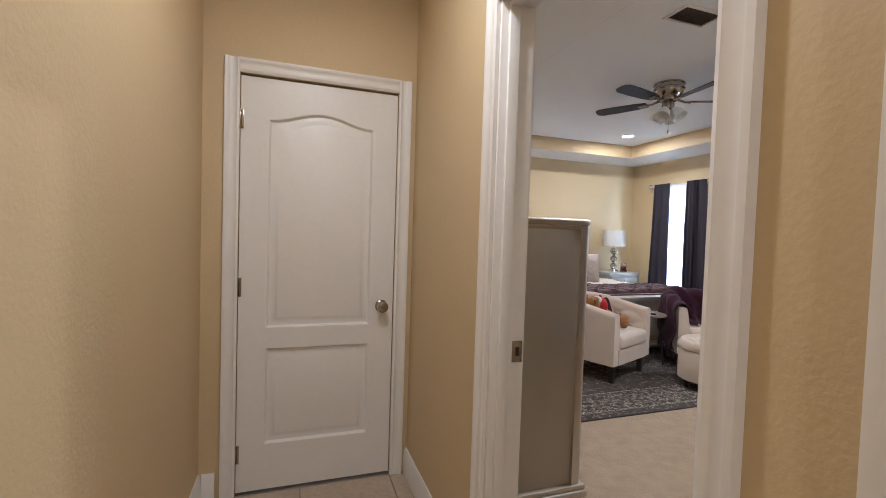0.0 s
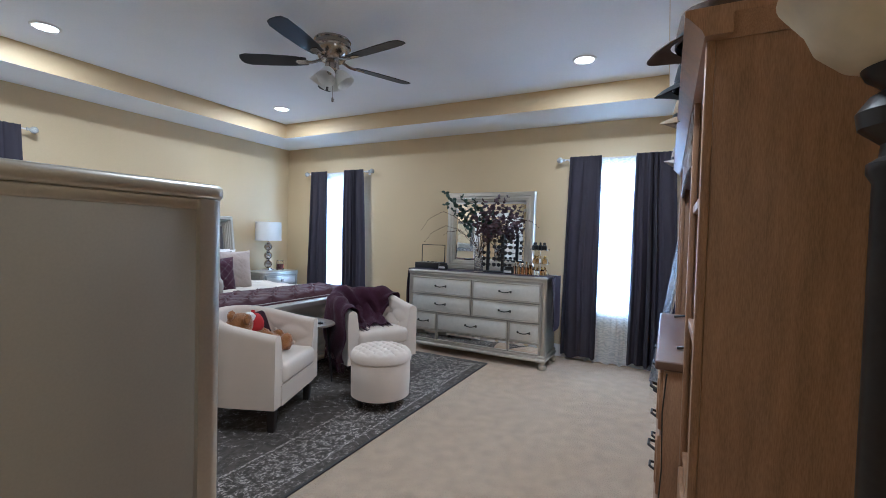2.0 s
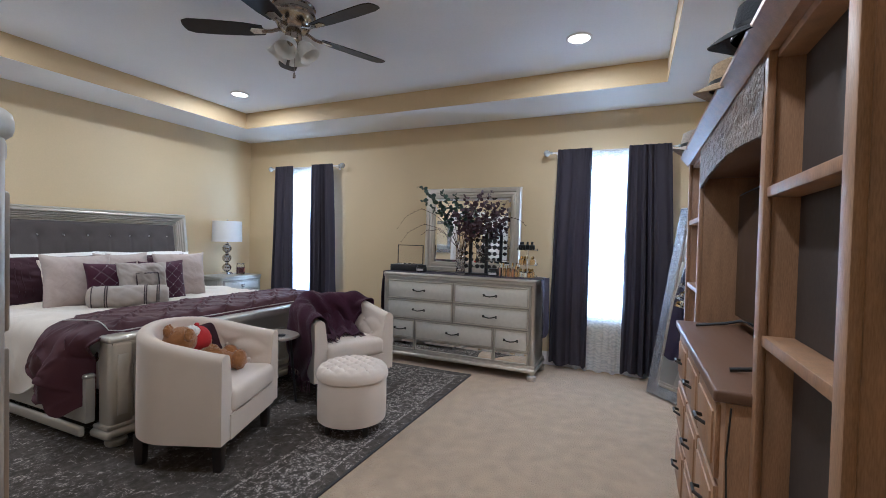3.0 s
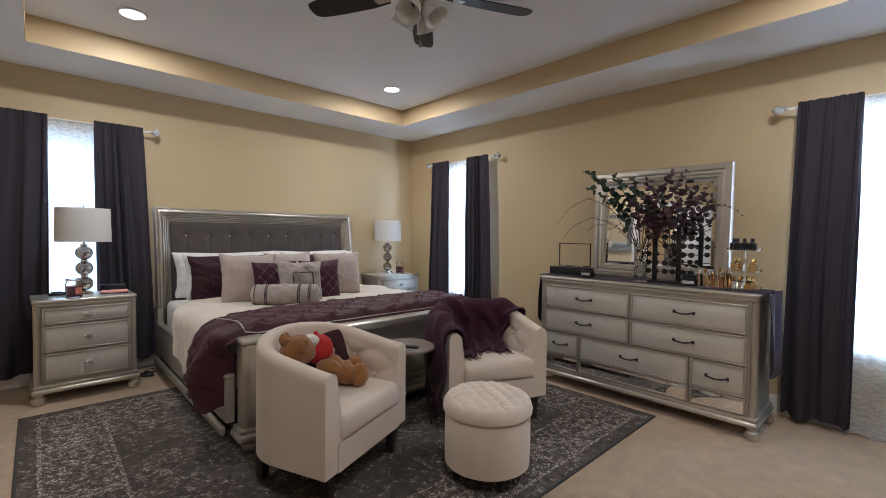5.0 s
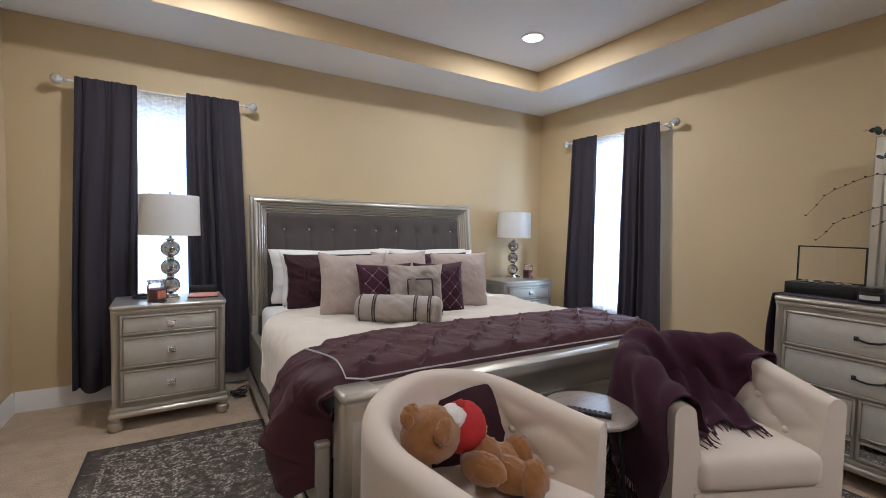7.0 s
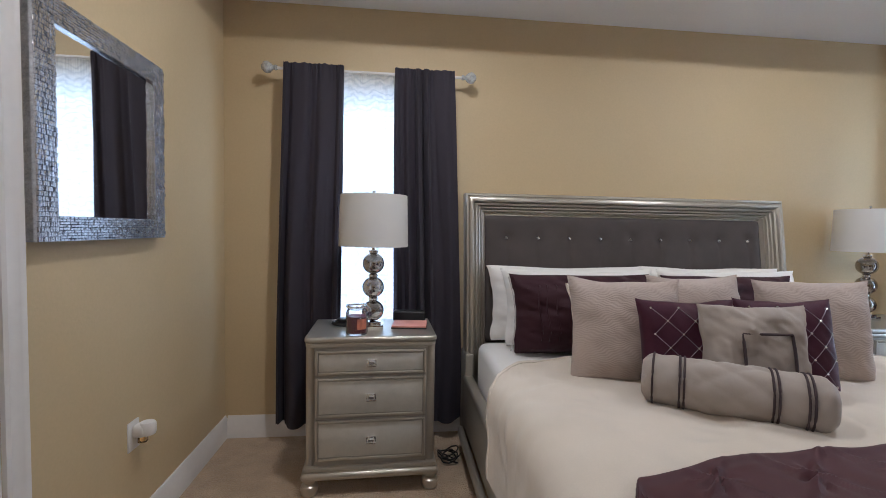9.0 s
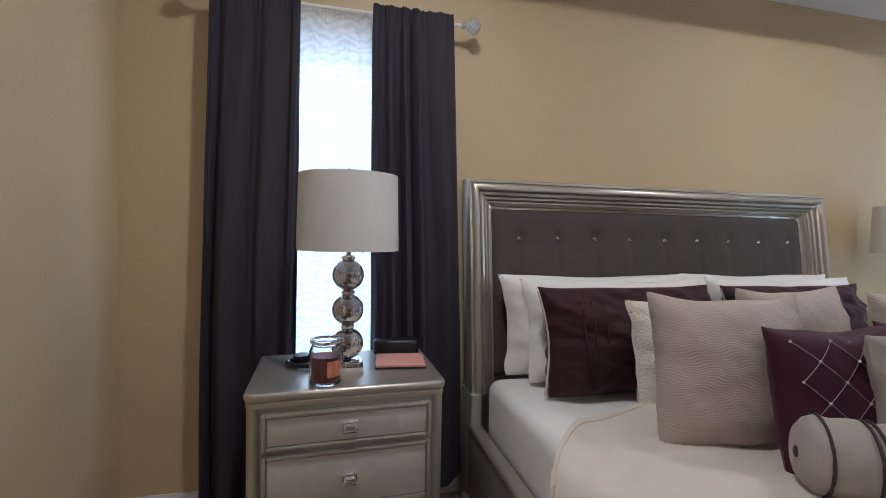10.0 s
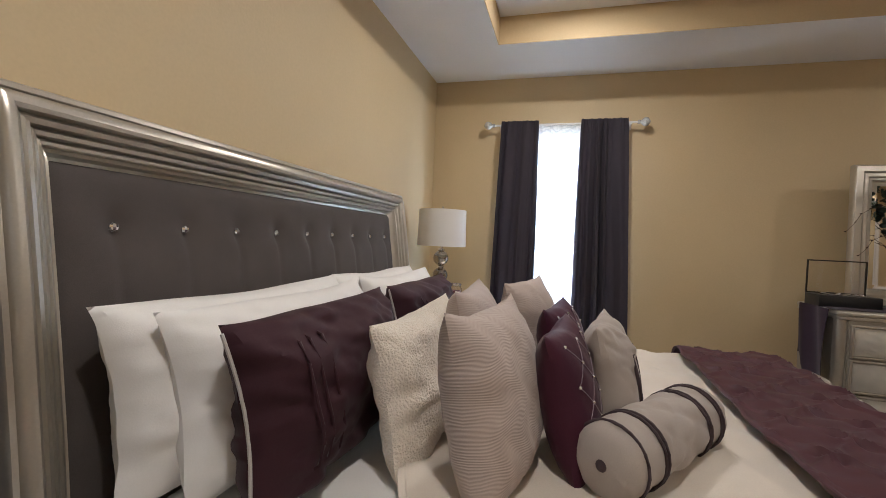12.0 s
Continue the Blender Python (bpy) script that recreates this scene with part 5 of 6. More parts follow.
bm = sheet(lid, 96, 40)
bmesh.ops.remove_doubles(bm, verts=bm.verts[:], dist=0.0005)
merge(bm, lathe([(0.232, 0.386), (0.236, 0.372), (0.234, 0.352), (0.226, 0.347)], 96, cap=False))
part("lid", bm, M_CREAM, ott, "button-tufted lid")
for ix in range(-4, 5):
    for iy in range(-4, 5):
        x, y = ix * 0.0425, iy * 0.0425
        if (ix + iy) % 2 == 0 and math.hypot(x, y) < 0.19:
            part("button", ball(0.007, x, y, 0.427, 1, 1, 0.6, 8), M_CREAM, ott)
for k in range(4):
    a = math.radians(45 + 90 * k)
    part("foot", lathe([(0.016, 0), (0.024, 0.076)], 12, 0.175 * math.cos(a), 0.175 * math.sin(a)), M_ESPRESSO, ott, "dark tapered foot")

M_TABLE = mat("grey_ash_tabletop", (0.30, 0.25, 0.21), 0.3, var=0.2, scale=5, fine=40, stretch=(1, 8, 8), bump=0.03)
tab = thing("side_table", "small round side table with grey top and black legs", "side table", pose(4.055, 4.455, 0.012))
part("tabletop", lathe([(0, 0.50), (0.185, 0.50), (0.192, 0.505), (0.192, 0.515), (0.187, 0.52), (0, 0.52)], 40), M_TABLE, tab)
for k in range(3):
    a = math.radians(-60 + 120 * k)
    part("leg", tube([(0.12 * math.cos(a), 0.12 * math.sin(a), 0.5), (0.17 * math.cos(a), 0.17 * math.sin(a), 0.0)], 0.009), M_BLACK, tab)
rem = thing("remote_control", "black television remote on the side table", "remote control", pose(4.0, 4.41, 0.532, 0, 0, 35))
part("case", box(-0.021, 0.021, -0.088, 0.088, 0, 0.014, 0.005), M_BLACK, rem)
for i in range(3):
    for j in range(7):
        part("button", box(-0.016 + i * 0.012, -0.008 + i * 0.012, -0.07 + j * 0.02, -0.06 + j * 0.02, 0.013, 0.0155, 0.001, 1), M_RED if (i, j) == (1, 6) else M_DARKMETAL, rem)

# ---- lamps and nightstand things ----


def table_lamp(m):
    t = thing("table_lamp", "table lamp with three stacked mercury glass balls and white drum shade", "table lamp", m, "table lamps")
    part("base", merge(box(-0.055, 0.055, -0.055, 0.055, 0, 0.022, 0.003), box(-0.042, 0.042, -0.042, 0.042, 0.02, 0.034, 0.003)), M_CHROME, t, "square chrome base")
    part("stem", lathe([(0.009, 0.03), (0.009, 0.46)], 12), M_CHROME, t)
    for z in (0.09, 0.212, 0.336):
        part("glass_ball", ball(0.056, 0, 0, z, 1, 1, 1, 28), M_SMOKE, t, "smoky mercury glass ball")
        part("collar", lathe([(0.018, z + 0.052), (0.024, z + 0.057), (0.024, z + 0.065), (0.018, z + 0.07)], 16), M_CHROME, t)
    sh = lathe([(0.178, 0.425), (0.172, 0.688), (0.169, 0.688), (0.175, 0.425), (0.178, 0.425)], 64, cap=False)
    part("shade", sh, M_SHADE, t, "white linen drum shade")
    part("finial", merge(tube([(0, 0, 0.46), (0, 0, 0.703)], 0.003, 6), ball(0.008, 0, 0, 0.707, seg=8)), M_CHROME, t)
    part("spider", merge(tube([(-0.171, 0, 0.673), (0.171, 0, 0.673)], 0.002, 6), tube([(0, -0.171, 0.673), (0, 0.171, 0.673)], 0.002, 6)), M_CHROME, t)
    return t


lamp = table_lamp(pose(2.505, 6.645, 0.765))
copy_thing(lamp, pose(5.575, 6.80, 0.765))

M_WAX = mat("plum_wax", (0.16, 0.035, 0.05), 0.5, var=0.1, bump=0.05)
M_PEACH = mat("peach_label", (0.62, 0.22, 0.14), 0.6, var=0.25, scale=30, bump=0)


def jar_candle(x, y, z, label):
    t = thing("jar_candle", label, "candle", pose(x, y, z), "jar candles")
    part("jar", lathe([(0, 0), (0.048, 0), (0.053, 0.006), (0.053, 0.105), (0.045, 0.121), (0.045, 0.127), (0.050, 0.131), (0.050, 0.143), (0.046, 0.143), (0.044, 0.131), (0.041, 0.122), (0.049, 0.103), (0.049, 0.010), (0, 0.008)], 32), M_GLASS, t)
    part("wax", lathe([(0, 0.010), (0.0475, 0.010), (0.0475, 0.088), (0, 0.086)], 28), M_WAX, t, "plum wax, half burned")
    part("label", sheet(lambda u, v: (0.0538 * math.sin(0.1 + 0.95 * u), -0.0538 * math.cos(0.1 + 0.95 * u), 0.030 + 0.05 * v), 12, 2, 0.0006), M_PEACH, t, "peach paper label")
    part("rim_band", lathe([(0.0505, 0.132), (0.0515, 0.136), (0.0505, 0.140)], 32, cap=False), M_CHROME, t, "bright jar rim")


jar_candle(2.435, 6.51, 0.765, "half-burned plum jar candle on the nightstand")
jar_candle(5.72, 6.72, 0.765, "plum jar candle beside the far lamp")
M_ROSE = mat("rose_pink_leather", (0.72, 0.33, 0.27), 0.5, var=0.08, scale=15, fine=200, bump=0.15)
case = thing("tablet_case", "rose pink tablet case lying on the nightstand", "tablet case", pose(2.70, 6.67, 0.766, 0, 0, -6))
part("cover", box(-0.09, 0.09, -0.075, 0.075, 0.006, 0.016, 0.003), M_ROSE, case)
part("tablet", box(-0.092, 0.092, -0.077, 0.077, 0.0, 0.006, 0.002), M_BLACK, case)
clk = thing("clock_speaker", "low black bedside speaker on the nightstand", "speaker", pose(2.70, 6.80, 0.766, 0, 0, -4))
part("body", box(-0.09, 0.09, -0.03, 0.03, 0, 0.06, 0.012, 3), M_BLACK, clk)
part("grille", box(-0.078, 0.078, -0.0325, -0.028, 0.010, 0.050, 0.002), mat("speaker_cloth", (0.022, 0.022, 0.024), 0.9, fine=500, bump=0.6), clk, "black cloth grille")
wat = thing("headphones", "black headphones behind the candle on the nightstand", "headphones", pose(2.37, 6.70, 0.766))
part("band", tube([(0.075 * math.cos(a * 0.3), 0.05 * math.sin(a * 0.3), 0.012) for a in range(18)], 0.01, 8), M_BLACK, wat)
part("ear_cup", lathe([(0, 0), (0.03, 0), (0.034, 0.01), (0.03, 0.026), (0, 0.028)], 20, -0.03, 0.05), M_BLACK, wat)

cab = thing("power_cables", "black power cables in a heap beside the nightstand", "cable", pose(2.92, 6.72, 0))
for k in range(3):
    part("cord", tube([(0.05 * math.cos(i * 0.7 + k) + 0.01 * k, 0.07 * math.sin(i * 0.55 + 2 * k), 0.012 + 0.012 * k + 0.008 * math.sin(i)) for i in range(16)], 0.004, 6), M_BLACK, cab)

# ---- dresser mirror and the things on the dresser ----
DT = 0.93
mir = thing("dresser_mirror", "large mirror in a wide silver frame standing on the dresser", "mirror", pose(5.97, 3.59, DT, 0, 0, -90) @ pose(0, 0, 0, -1.5))
mw, mh = 1.08, 0.915


def stepped_frame(w, h, prof):
    """A mitred picture frame in the local xz plane: prof rows are (inset, y)."""
    bm = bmesh.new()
    loops = [[bm.verts.new((x, y, z)) for x, z in ((-w / 2 + k, k), (w / 2 - k, k), (w / 2 - k, h - k), (-w / 2 + k, h - k))] for k, y in prof]
    for a, c in zip(loops, loops[1:]):
        for i in range(4):
            bm.faces.new((a[i], a[(i + 1) % 4], c[(i + 1) % 4], c[i]))
    bmesh.ops.recalc_face_normals(bm, faces=bm.faces[:])
    return bm


part("frame", stepped_frame(mw, mh, [(0, 0.02), (0, -0.02), (0.01, -0.034), (0.045, -0.036), (0.055, -0.028), (0.062, -0.03), (0.078, -0.028), (0.085, -0.02), (0.10, -0.018), (0.108, -0.006), (0.112, 0.0)]), M_SILVER, mir)
part("glass", stepped_frame(mw, mh, [(0.11, 0.0), (0.135, -0.004)]), M_MIRROR, mir, "bevelled edge of the mirror")
part("mirror_glass", box(-mw / 2 + 0.135, mw / 2 - 0.135, -0.0042, 0.0, 0.135, mh - 0.135), M_MIRROR, mir, smooth=False)
part("backing", box(-mw / 2 + 0.004, mw / 2 - 0.004, 0.004, 0.02, 0.004, mh - 0.004), M_SIDE, mir)

M_VELVET = mat("dark_purple_cloth", (0.026, 0.012, 0.027), 0.8, var=0.2, fine=260, bump=0.3, sheen=0.1)
run = thing("dresser_scarf", "dark purple cloth runner hanging over the dresser end", "table runner")


def scarf(u, v):
    y = 4.41 - 1.65 * u
    return (5.545 + 0.30 * v + 0.004 * math.sin(u * 60), y, DT + 0.005 + 0.003 * noise.noise((u * 14, v * 6, 2)))


part("runner", sheet(scarf, 90, 16, 0.002), M_VELVET, run)
part("drop", sheet(lambda u, v: (5.56 + 0.30 * u, 4.412 + 0.012 * math.sin(8 * u + 3 * v) + 0.012 + 0.02 * v, DT + 0.004 - (0.40 + 0.08 * math.sin(u * 5)) * v), 40, 20, 0.003), M_VELVET, run)
part("drop", sheet(lambda u, v: (5.54 + 0.36 * u, 2.755 - 0.018 * math.sin(9 * u + 2 * v) - 0.012 - 0.02 * v, DT + 0.004 - (0.46 + 0.10 * math.sin(u * 4)) * v), 40, 20, 0.003), M_VELVET, run)

vase = thing("vase_of_branches", "glass vase with eucalyptus, plum leaves and curly twigs", "vase arrangement", pose(5.66, 3.58, DT + 0.006))
part("vase", lathe([(0, 0), (0.05, 0), (0.052, 0.01), (0.047, 0.03), (0.053, 0.33), (0.050, 0.33), (0.043, 0.03), (0, 0.024)], 32), M_GLASS, vase, "clear cylinder vase")
beads = bmesh.new()
rb = random.Random(3)
for i in range(170):
    a, z = rb.uniform(0, 6.283), rb.uniform(0.036, 0.27)
    q = 0.033 + 0.008 * z / 0.27
    merge(beads, ball(0.0085, q * math.cos(a), q * math.sin(a), z, seg=8))
tagged(part("beads", beads, M_CHROME, vase, "silver glass beads"), kind="stuff")
M_LEAFG = mat("grey_green_leaf", (0.04, 0.068, 0.048), 0.6, var=0.3, scale=15, fine=80, bump=0.1)
M_LEAFP = mat("plum_leaf", (0.085, 0.045, 0.055), 0.55, var=0.35, scale=15, fine=80, bump=0.1)
M_TWIG = mat("brown_twig", (0.06, 0.035, 0.025), 0.8, var=0.3, bump=0.2)
rnd = random.Random(12)


def leaf(p, d, size):
    """A slightly cupped round leaf with its stalk at p."""
    bm = bmesh.new()
    d = Vector(d).normalized()
    u = d.cross(Vector((rnd.uniform(-1, 1), rnd.uniform(-1, 1), rnd.uniform(-1, 1)))).normalized()
    w = d.cross(u)
    c = bm.verts.new(Vector(p) + d * size * 0.9 + w * size * 0.12)
    ring = [bm.verts.new(Vector(p) + d * size * (0.9 - 0.9 * math.cos(k * math.pi / 4)) + u * size * 0.72 * math.sin(k * math.pi / 4)) for k in range(8)]
    for i in range(8):
        bm.faces.new((c, ring[i], ring[(i + 1) % 8]))
    return bm


def bez(p0, p1, p2, n):
    return [Vector(p0) * (1 - t) ** 2 + Vector(p1) * 2 * t * (1 - t) + Vector(p2) * t * t for t in [i / n for i in range(n + 1)]]


stems, lg, lp = bmesh.new(), bmesh.new(), bmesh.new()
branches = [((-0.02, 0.12, 0.72), (0.02, 0.50, 0.90), "g", 0.024), ((0.0, 0.10, 0.62), (-0.05, 0.36, 0.80), "g", 0.028), ((0, 0.12, 0.5), (-0.02, 0.24, 0.70), "g", 0.03), ((0, 0.02, 0.6), (0.05, 0.1, 0.80), "g", 0.026),
            ((0, 0.10, 0.55), (-0.03, 0.42, 0.74), "g", 0.024), ((0, 0.06, 0.6), (-0.04, 0.20, 0.82), "g", 0.024),
            ((0, -0.02, 0.5), (0.0, -0.04, 0.78), "p", 0.025), ((0, -0.06, 0.55), (0.02, -0.20, 0.80), "p", 0.025), ((0, -0.04, 0.48), (-0.04, -0.12, 0.68), "p", 0.025), ((0, -0.1, 0.46), (0.0, -0.32, 0.68), "p", 0.025),
            ((0, -0.12, 0.46), (0.0, -0.46, 0.54), "p", 0.023), ((0, -0.12, 0.48), (0.02, -0.40, 0.62), "p", 0.023), ((0, 0.02, 0.48), (-0.05, 0.05, 0.62), "p", 0.025), ((0, -0.05, 0.46), (-0.06, -0.2, 0.54), "p", 0.025), ((0, -0.1, 0.5), (0.03, -0.30, 0.82), "p", 0.022)]
for mid, end, kind, size in branches:
    pts = bez((0, 0, 0.15), mid, end, 14)
    merge(stems, tube(pts, 0.003, 5, 0.4))
    for i in range(6, 15):
        for k in range(3 if kind == "g" else 4):
            merge(lg if kind == "g" else lp, leaf(pts[i], (rnd.uniform(-1, 1), rnd.uniform(-1, 1), rnd.uniform(-0.4, 1)), size * rnd.uniform(0.7, 1.35)))
for mid, end in (((0, 0.38, 0.95), (0.0, 0.74, 0.46)), ((0, 0.35, 0.72), (-0.02, 0.68, 0.32)), ((0, 0.2, 0.55), (0.03, 0.46, 0.40)), ((0, -0.35, 0.75), (0.0, -0.66, 0.50)), ((0, -0.3, 0.60), (0.02, -0.50, 0.28)), ((0, -0.3, 0.6), (0.0, -0.58, 0.56))):
    pts = bez((0, 0, 0.2), mid, end, 18)
    pts = [q + Vector((0.006 * math.sin(i * 1.7), 0.006 * math.sin(i * 2.1), 0.008 * math.sin(i * 1.3))) for i, q in enumerate(pts)]
    merge(stems, tube(pts, 0.0028, 5, 0.4))
    for q in pts[6::1]:
        merge(stems, ball(0.005, q.x, q.y, q.z + 0.004, 0.7, 1.3, 0.8, 6))
tagged(part("stems", stems, M_TWIG, vase), kind="stuff")
part("green_leaves", lg, M_LEAFG, vase, "grey-green eucalyptus leaves")
part("plum_leaves", lp, M_LEAFP, vase, "dusty plum leaves")

rack = thing("sunglasses_rack", "black rack holding rows of sunglasses", "sunglasses rack", pose(5.72, 3.40, DT + 0.008))
for y in (-0.075, 0.095):
    part("post", box(-0.014, 0.014, y - 0.016, y + 0.016, 0.012, 0.42, 0.002), M_BLACK, rack)
part("base", box(-0.06, 0.06, -0.16, 0.13, 0, 0.014, 0.003), M_BLACK, rack)
for k in range(5):
    z = 0.08 + 0.065 * k
    part("rod", tube([(-0.016, -0.19, z), (-0.016, 0.16, z)], 0.003, 6), M_NICKEL, rack)
for k in range(5):
    for j, y in enumerate((-0.14, -0.015, 0.105)):
        if (k * 3 + j) % 4 == 3:
            continue
        z = 0.08 + 0.065 * k
        g = thing("sunglasses", "dark sunglasses hung on a rack", "sunglasses", pose(5.72 - 0.03, 3.40 + y, DT + 0.008 + z), "sunglasses on the rack")
        lens = bmesh.new()
        for s in (-1, 1):
            merge(lens, shift(lathe([(0, -0.001), (0.021, -0.001), (0.021, 0.001), (0, 0.001)], 14), pose(0, s * 0.027, 0.004, 0, 90)))
        part("lens", lens, M_BLACK, g)
        part("frame", merge(tube([(0, -0.05, 0.014), (-0.004, 0, 0.014), (0, 0.05, 0.014)], 0.003, 6), tube([(0, -0.05, 0.014), (0.028, -0.046, 0.012)], 0.002, 5)), M_BLACK, g)

jb = thing("jewelry_box", "open black jewelry box with glass lid", "jewelry box", pose(5.77, 4.255, DT, 0, 0, -90))
part("box_body", box(-0.16, 0.16, -0.085, 0.08, 0, 0.072, 0.003), M_BLACK, jb)
part("lid_frame", boxes((-0.16, -0.152, 0.07, 0.08, 0.072, 0.285), (0.152, 0.16, 0.07, 0.08, 0.072, 0.285), (-0.152, 0.152, 0.07, 0.08, 0.277, 0.285), (-0.152, 0.152, 0.07, 0.08, 0.072, 0.08), bevel=0.001), M_DARKMETAL, jb, "raised lid with thin dark frame")
pane = part("lid_glass", box(-0.152, 0.152, 0.073, 0.077, 0.08, 0.277), M_GLASS, jb)
pane.visible_shadow = False
trin = bmesh.new()
for i in range(14):
    merge(trin, ball(rnd.uniform(0.006, 0.013), rnd.uniform(-0.11, 0.11), rnd.uniform(-0.06, 0.05), 0.076, 1.4, 1.0, 0.6, 8))
tagged(part("trinkets", trin, M_CHROME, jb), kind="stuff")
for y, h in ((4.02, 0.075), (3.23, 0.075)):
    t = thing("cosmetic_jar", "squat black cosmetic jar with pale label", "jar", pose(5.66, y, DT + 0.006), "black cosmetic jars")
    part("jar", lathe([(0, 0), (0.05, 0), (0.055, 0.01), (0.055, 0.05), (0.047, 0.055), (0.047, h), (0, h)], 24), M_BLACK, t)
    part("label", sheet(lambda u, v: (-0.0555 * math.cos(-0.8 + 1.6 * u), 0.0555 * math.sin(-0.8 + 1.6 * u), 0.015 + 0.022 * v), 10, 1, 0.0006), M_PIPING, t)
M_AMBER = glass("amber_perfume", (0.95, 0.72, 0.42), 0.02, 1.35)
M_ROSEGL = glass("rose_perfume", (0.95, 0.62, 0.5), 0.02, 1.35)
M_GOLD = mat("gold_cap", (0.6, 0.42, 0.15), 0.25, metal=1.0, bump=0)
for i in range(9):
    h = rnd.uniform(0.06, 0.11)
    t = thing("perfume_bottle", "amber perfume bottle with gold cap", "perfume bottle", pose(5.68 + 0.05 * (i % 2) + rnd.uniform(-0.01, 0.01), 3.17 - 0.022 * i, DT + 0.006, 0, 0, rnd.uniform(0, 90)), "perfume bottles")
    part("bottle", box(-0.017, 0.017, -0.012, 0.012, 0, h, 0.005), M_AMBER if i % 3 else M_ROSEGL, t)
    part("cap", lathe([(0.009, h), (0.009, h + 0.025), (0.007, h + 0.03)], 12), M_GOLD if i % 2 else M_CHROME, t)
cad = thing("perfume_tower", "clear acrylic tiered stand full of perfume bottles", "display stand", pose(5.74, 2.92, DT + 0.004))
part("pole", lathe([(0.012, 0), (0.012, 0.27)], 12), M_GLASS, cad)
for z in (0.0, 0.12, 0.26):
    part("tier", lathe([(0, z), (0.10, z), (0.10, z + 0.022), (0.096, z + 0.022), (0.096, z + 0.006), (0, z + 0.006)], 28), M_GLASS, cad)
for i in range(15):
    z, a = (0.006, 0.126, 0.266)[i % 3], i * 1.3
    r = 0.06
    t = thing("perfume_bottle", "small perfume bottle on an acrylic stand", "perfume bottle", pose(5.74 + r * math.cos(a), 2.92 + r * math.sin(a), DT + 0.004 + z), "perfume bottles on the stand")
    dark = i % 3 == 2
    part("bottle", lathe([(0, 0), (0.022, 0), (0.026, 0.012), (0.024, 0.045), (0.01, 0.055), (0, 0.055)], 14), M_BLACK if dark else (M_AMBER if i % 2 else M_GLASS), t)
    part("cap", lathe([(0.011, 0.055), (0.011, 0.075), (0.008, 0.08)], 12), M_BLACK if dark else M_GOLD, t)

# ---- media wall unit ----
unit = thing("media_wall_unit", "brown oak television wall unit with open shelf piers", "wall unit")
UX = [2.435, 2.98, 4.20, 4.76]
PY, CY, UB = 1.665, 1.755, SOUTH + 0.025
UT = 1.80
for x0, x1 in ((UX[0], UX[1]), (UX[2], UX[3])):
    for xa, xb in ((x0, x0 + 0.03), (x1 - 0.03, x1)):
        part("pier_side", box(xa, xb, UB, PY - 0.02, 0.0, UT, 0.002), M_OAK, unit)
        part("pier_stile", box(xa - 0.004, xb + 0.012, PY - 0.02, PY, 0.0, UT, 0.004), M_OAK, unit)
    # panel set well forward, its dark colour standing for the pier's shaded inside
    part("pier_shade_back", box(x0 + 0.03, x1 - 0.03, PY - 0.09, PY - 0.08, 0.0, UT), M_INNERSHADE, unit, "dark panel coloured as the shade inside the pier")
    for z in (0.55, 1.02, 1.41):
        part("shelf", box(x0 + 0.03, x1 - 0.03, PY - 0.08, PY - 0.008, z, z + 0.028, 0.003), M_OAK, unit)
    part("pier_top", box(x0 + 0.03, x1 - 0.03, UB, PY - 0.02, UT - 0.03, UT, 0.002), M_OAK, unit)
    d = part("pier_drawer", box(x0 + 0.04, x1 - 0.04, PY - 0.025, PY + 0.004, 0.08, 0.53, 0.006), M_OAK, unit)
    part("handle", tube([((x0 + x1) / 2 - 0.06, PY + 0.004, 0.4), ((x0 + x1) / 2 - 0.04, PY + 0.035, 0.4), ((x0 + x1) / 2 + 0.04, PY + 0.035, 0.4), ((x0 + x1) / 2 + 0.06, PY + 0.004, 0.4)], 0.006), M_DARKMETAL, d)
part("console", box(UX[1], UX[2], UB, CY - 0.03, 0.0, 0.845, 0.004), M_OAK, unit)
part("console_top", box(UX[1] - 0.005, UX[2] + 0.005, UB, CY, 0.845, 0.88, 0.008, 3), M_OAKDARK, unit, "dark walnut top")
for i in range(3):
    w = (UX[2] - UX[1] - 0.1) / 3
    xa = UX[1] + 0.05 + i * w
    for z0, z1 in ((0.60, 0.82), (0.35, 0.58), (0.08, 0.33)):
        d = part("console_drawer", box(xa + 0.012, xa + w - 0.012, CY - 0.035, CY - 0.016, z0, z1, 0.006), M_OAK, unit)
        part("drawer_field", box(xa + 0.04, xa + w - 0.04, CY - 0.02, CY - 0.010, z0 + 0.03, z1 - 0.03, 0.006), M_OAK, d)
        part("cup_pull", tube([(xa + w / 2 - 0.04, CY - 0.012, (z0 + z1) / 2), (xa + w / 2 - 0.025, CY + 0.014, (z0 + z1) / 2 + 0.01), (xa + w / 2 + 0.025, CY + 0.014, (z0 + z1) / 2 + 0.01), (xa + w / 2 + 0.04, CY - 0.012, (z0 + z1) / 2)], 0.006), M_DARKMETAL, d)
M_CARVE = mat("carved_oak", (0.17, 0.12, 0.085), 0.5, var=0.35, scale=14, fine=60, bump=0.9, dist=0.012)
part("bridge", box(UX[1], UX[2], UB + 0.05, PY - 0.005, 1.63, UT, 0.003), M_OAKDARK, unit)
part("carved_apron", sheet(lambda u, v: (UX[1] + (UX[2] - UX[1]) * u, PY + 0.002 + 0.006 * noise.noise((u * 20, v * 6, 1)), (1.58 + 0.04 * math.sin(math.pi * u)) + (UT - 0.012 - 1.58 - 0.04 * math.sin(math.pi * u)) * v), 120, 12, 0.012), M_CARVE, unit, "carved leaf apron")
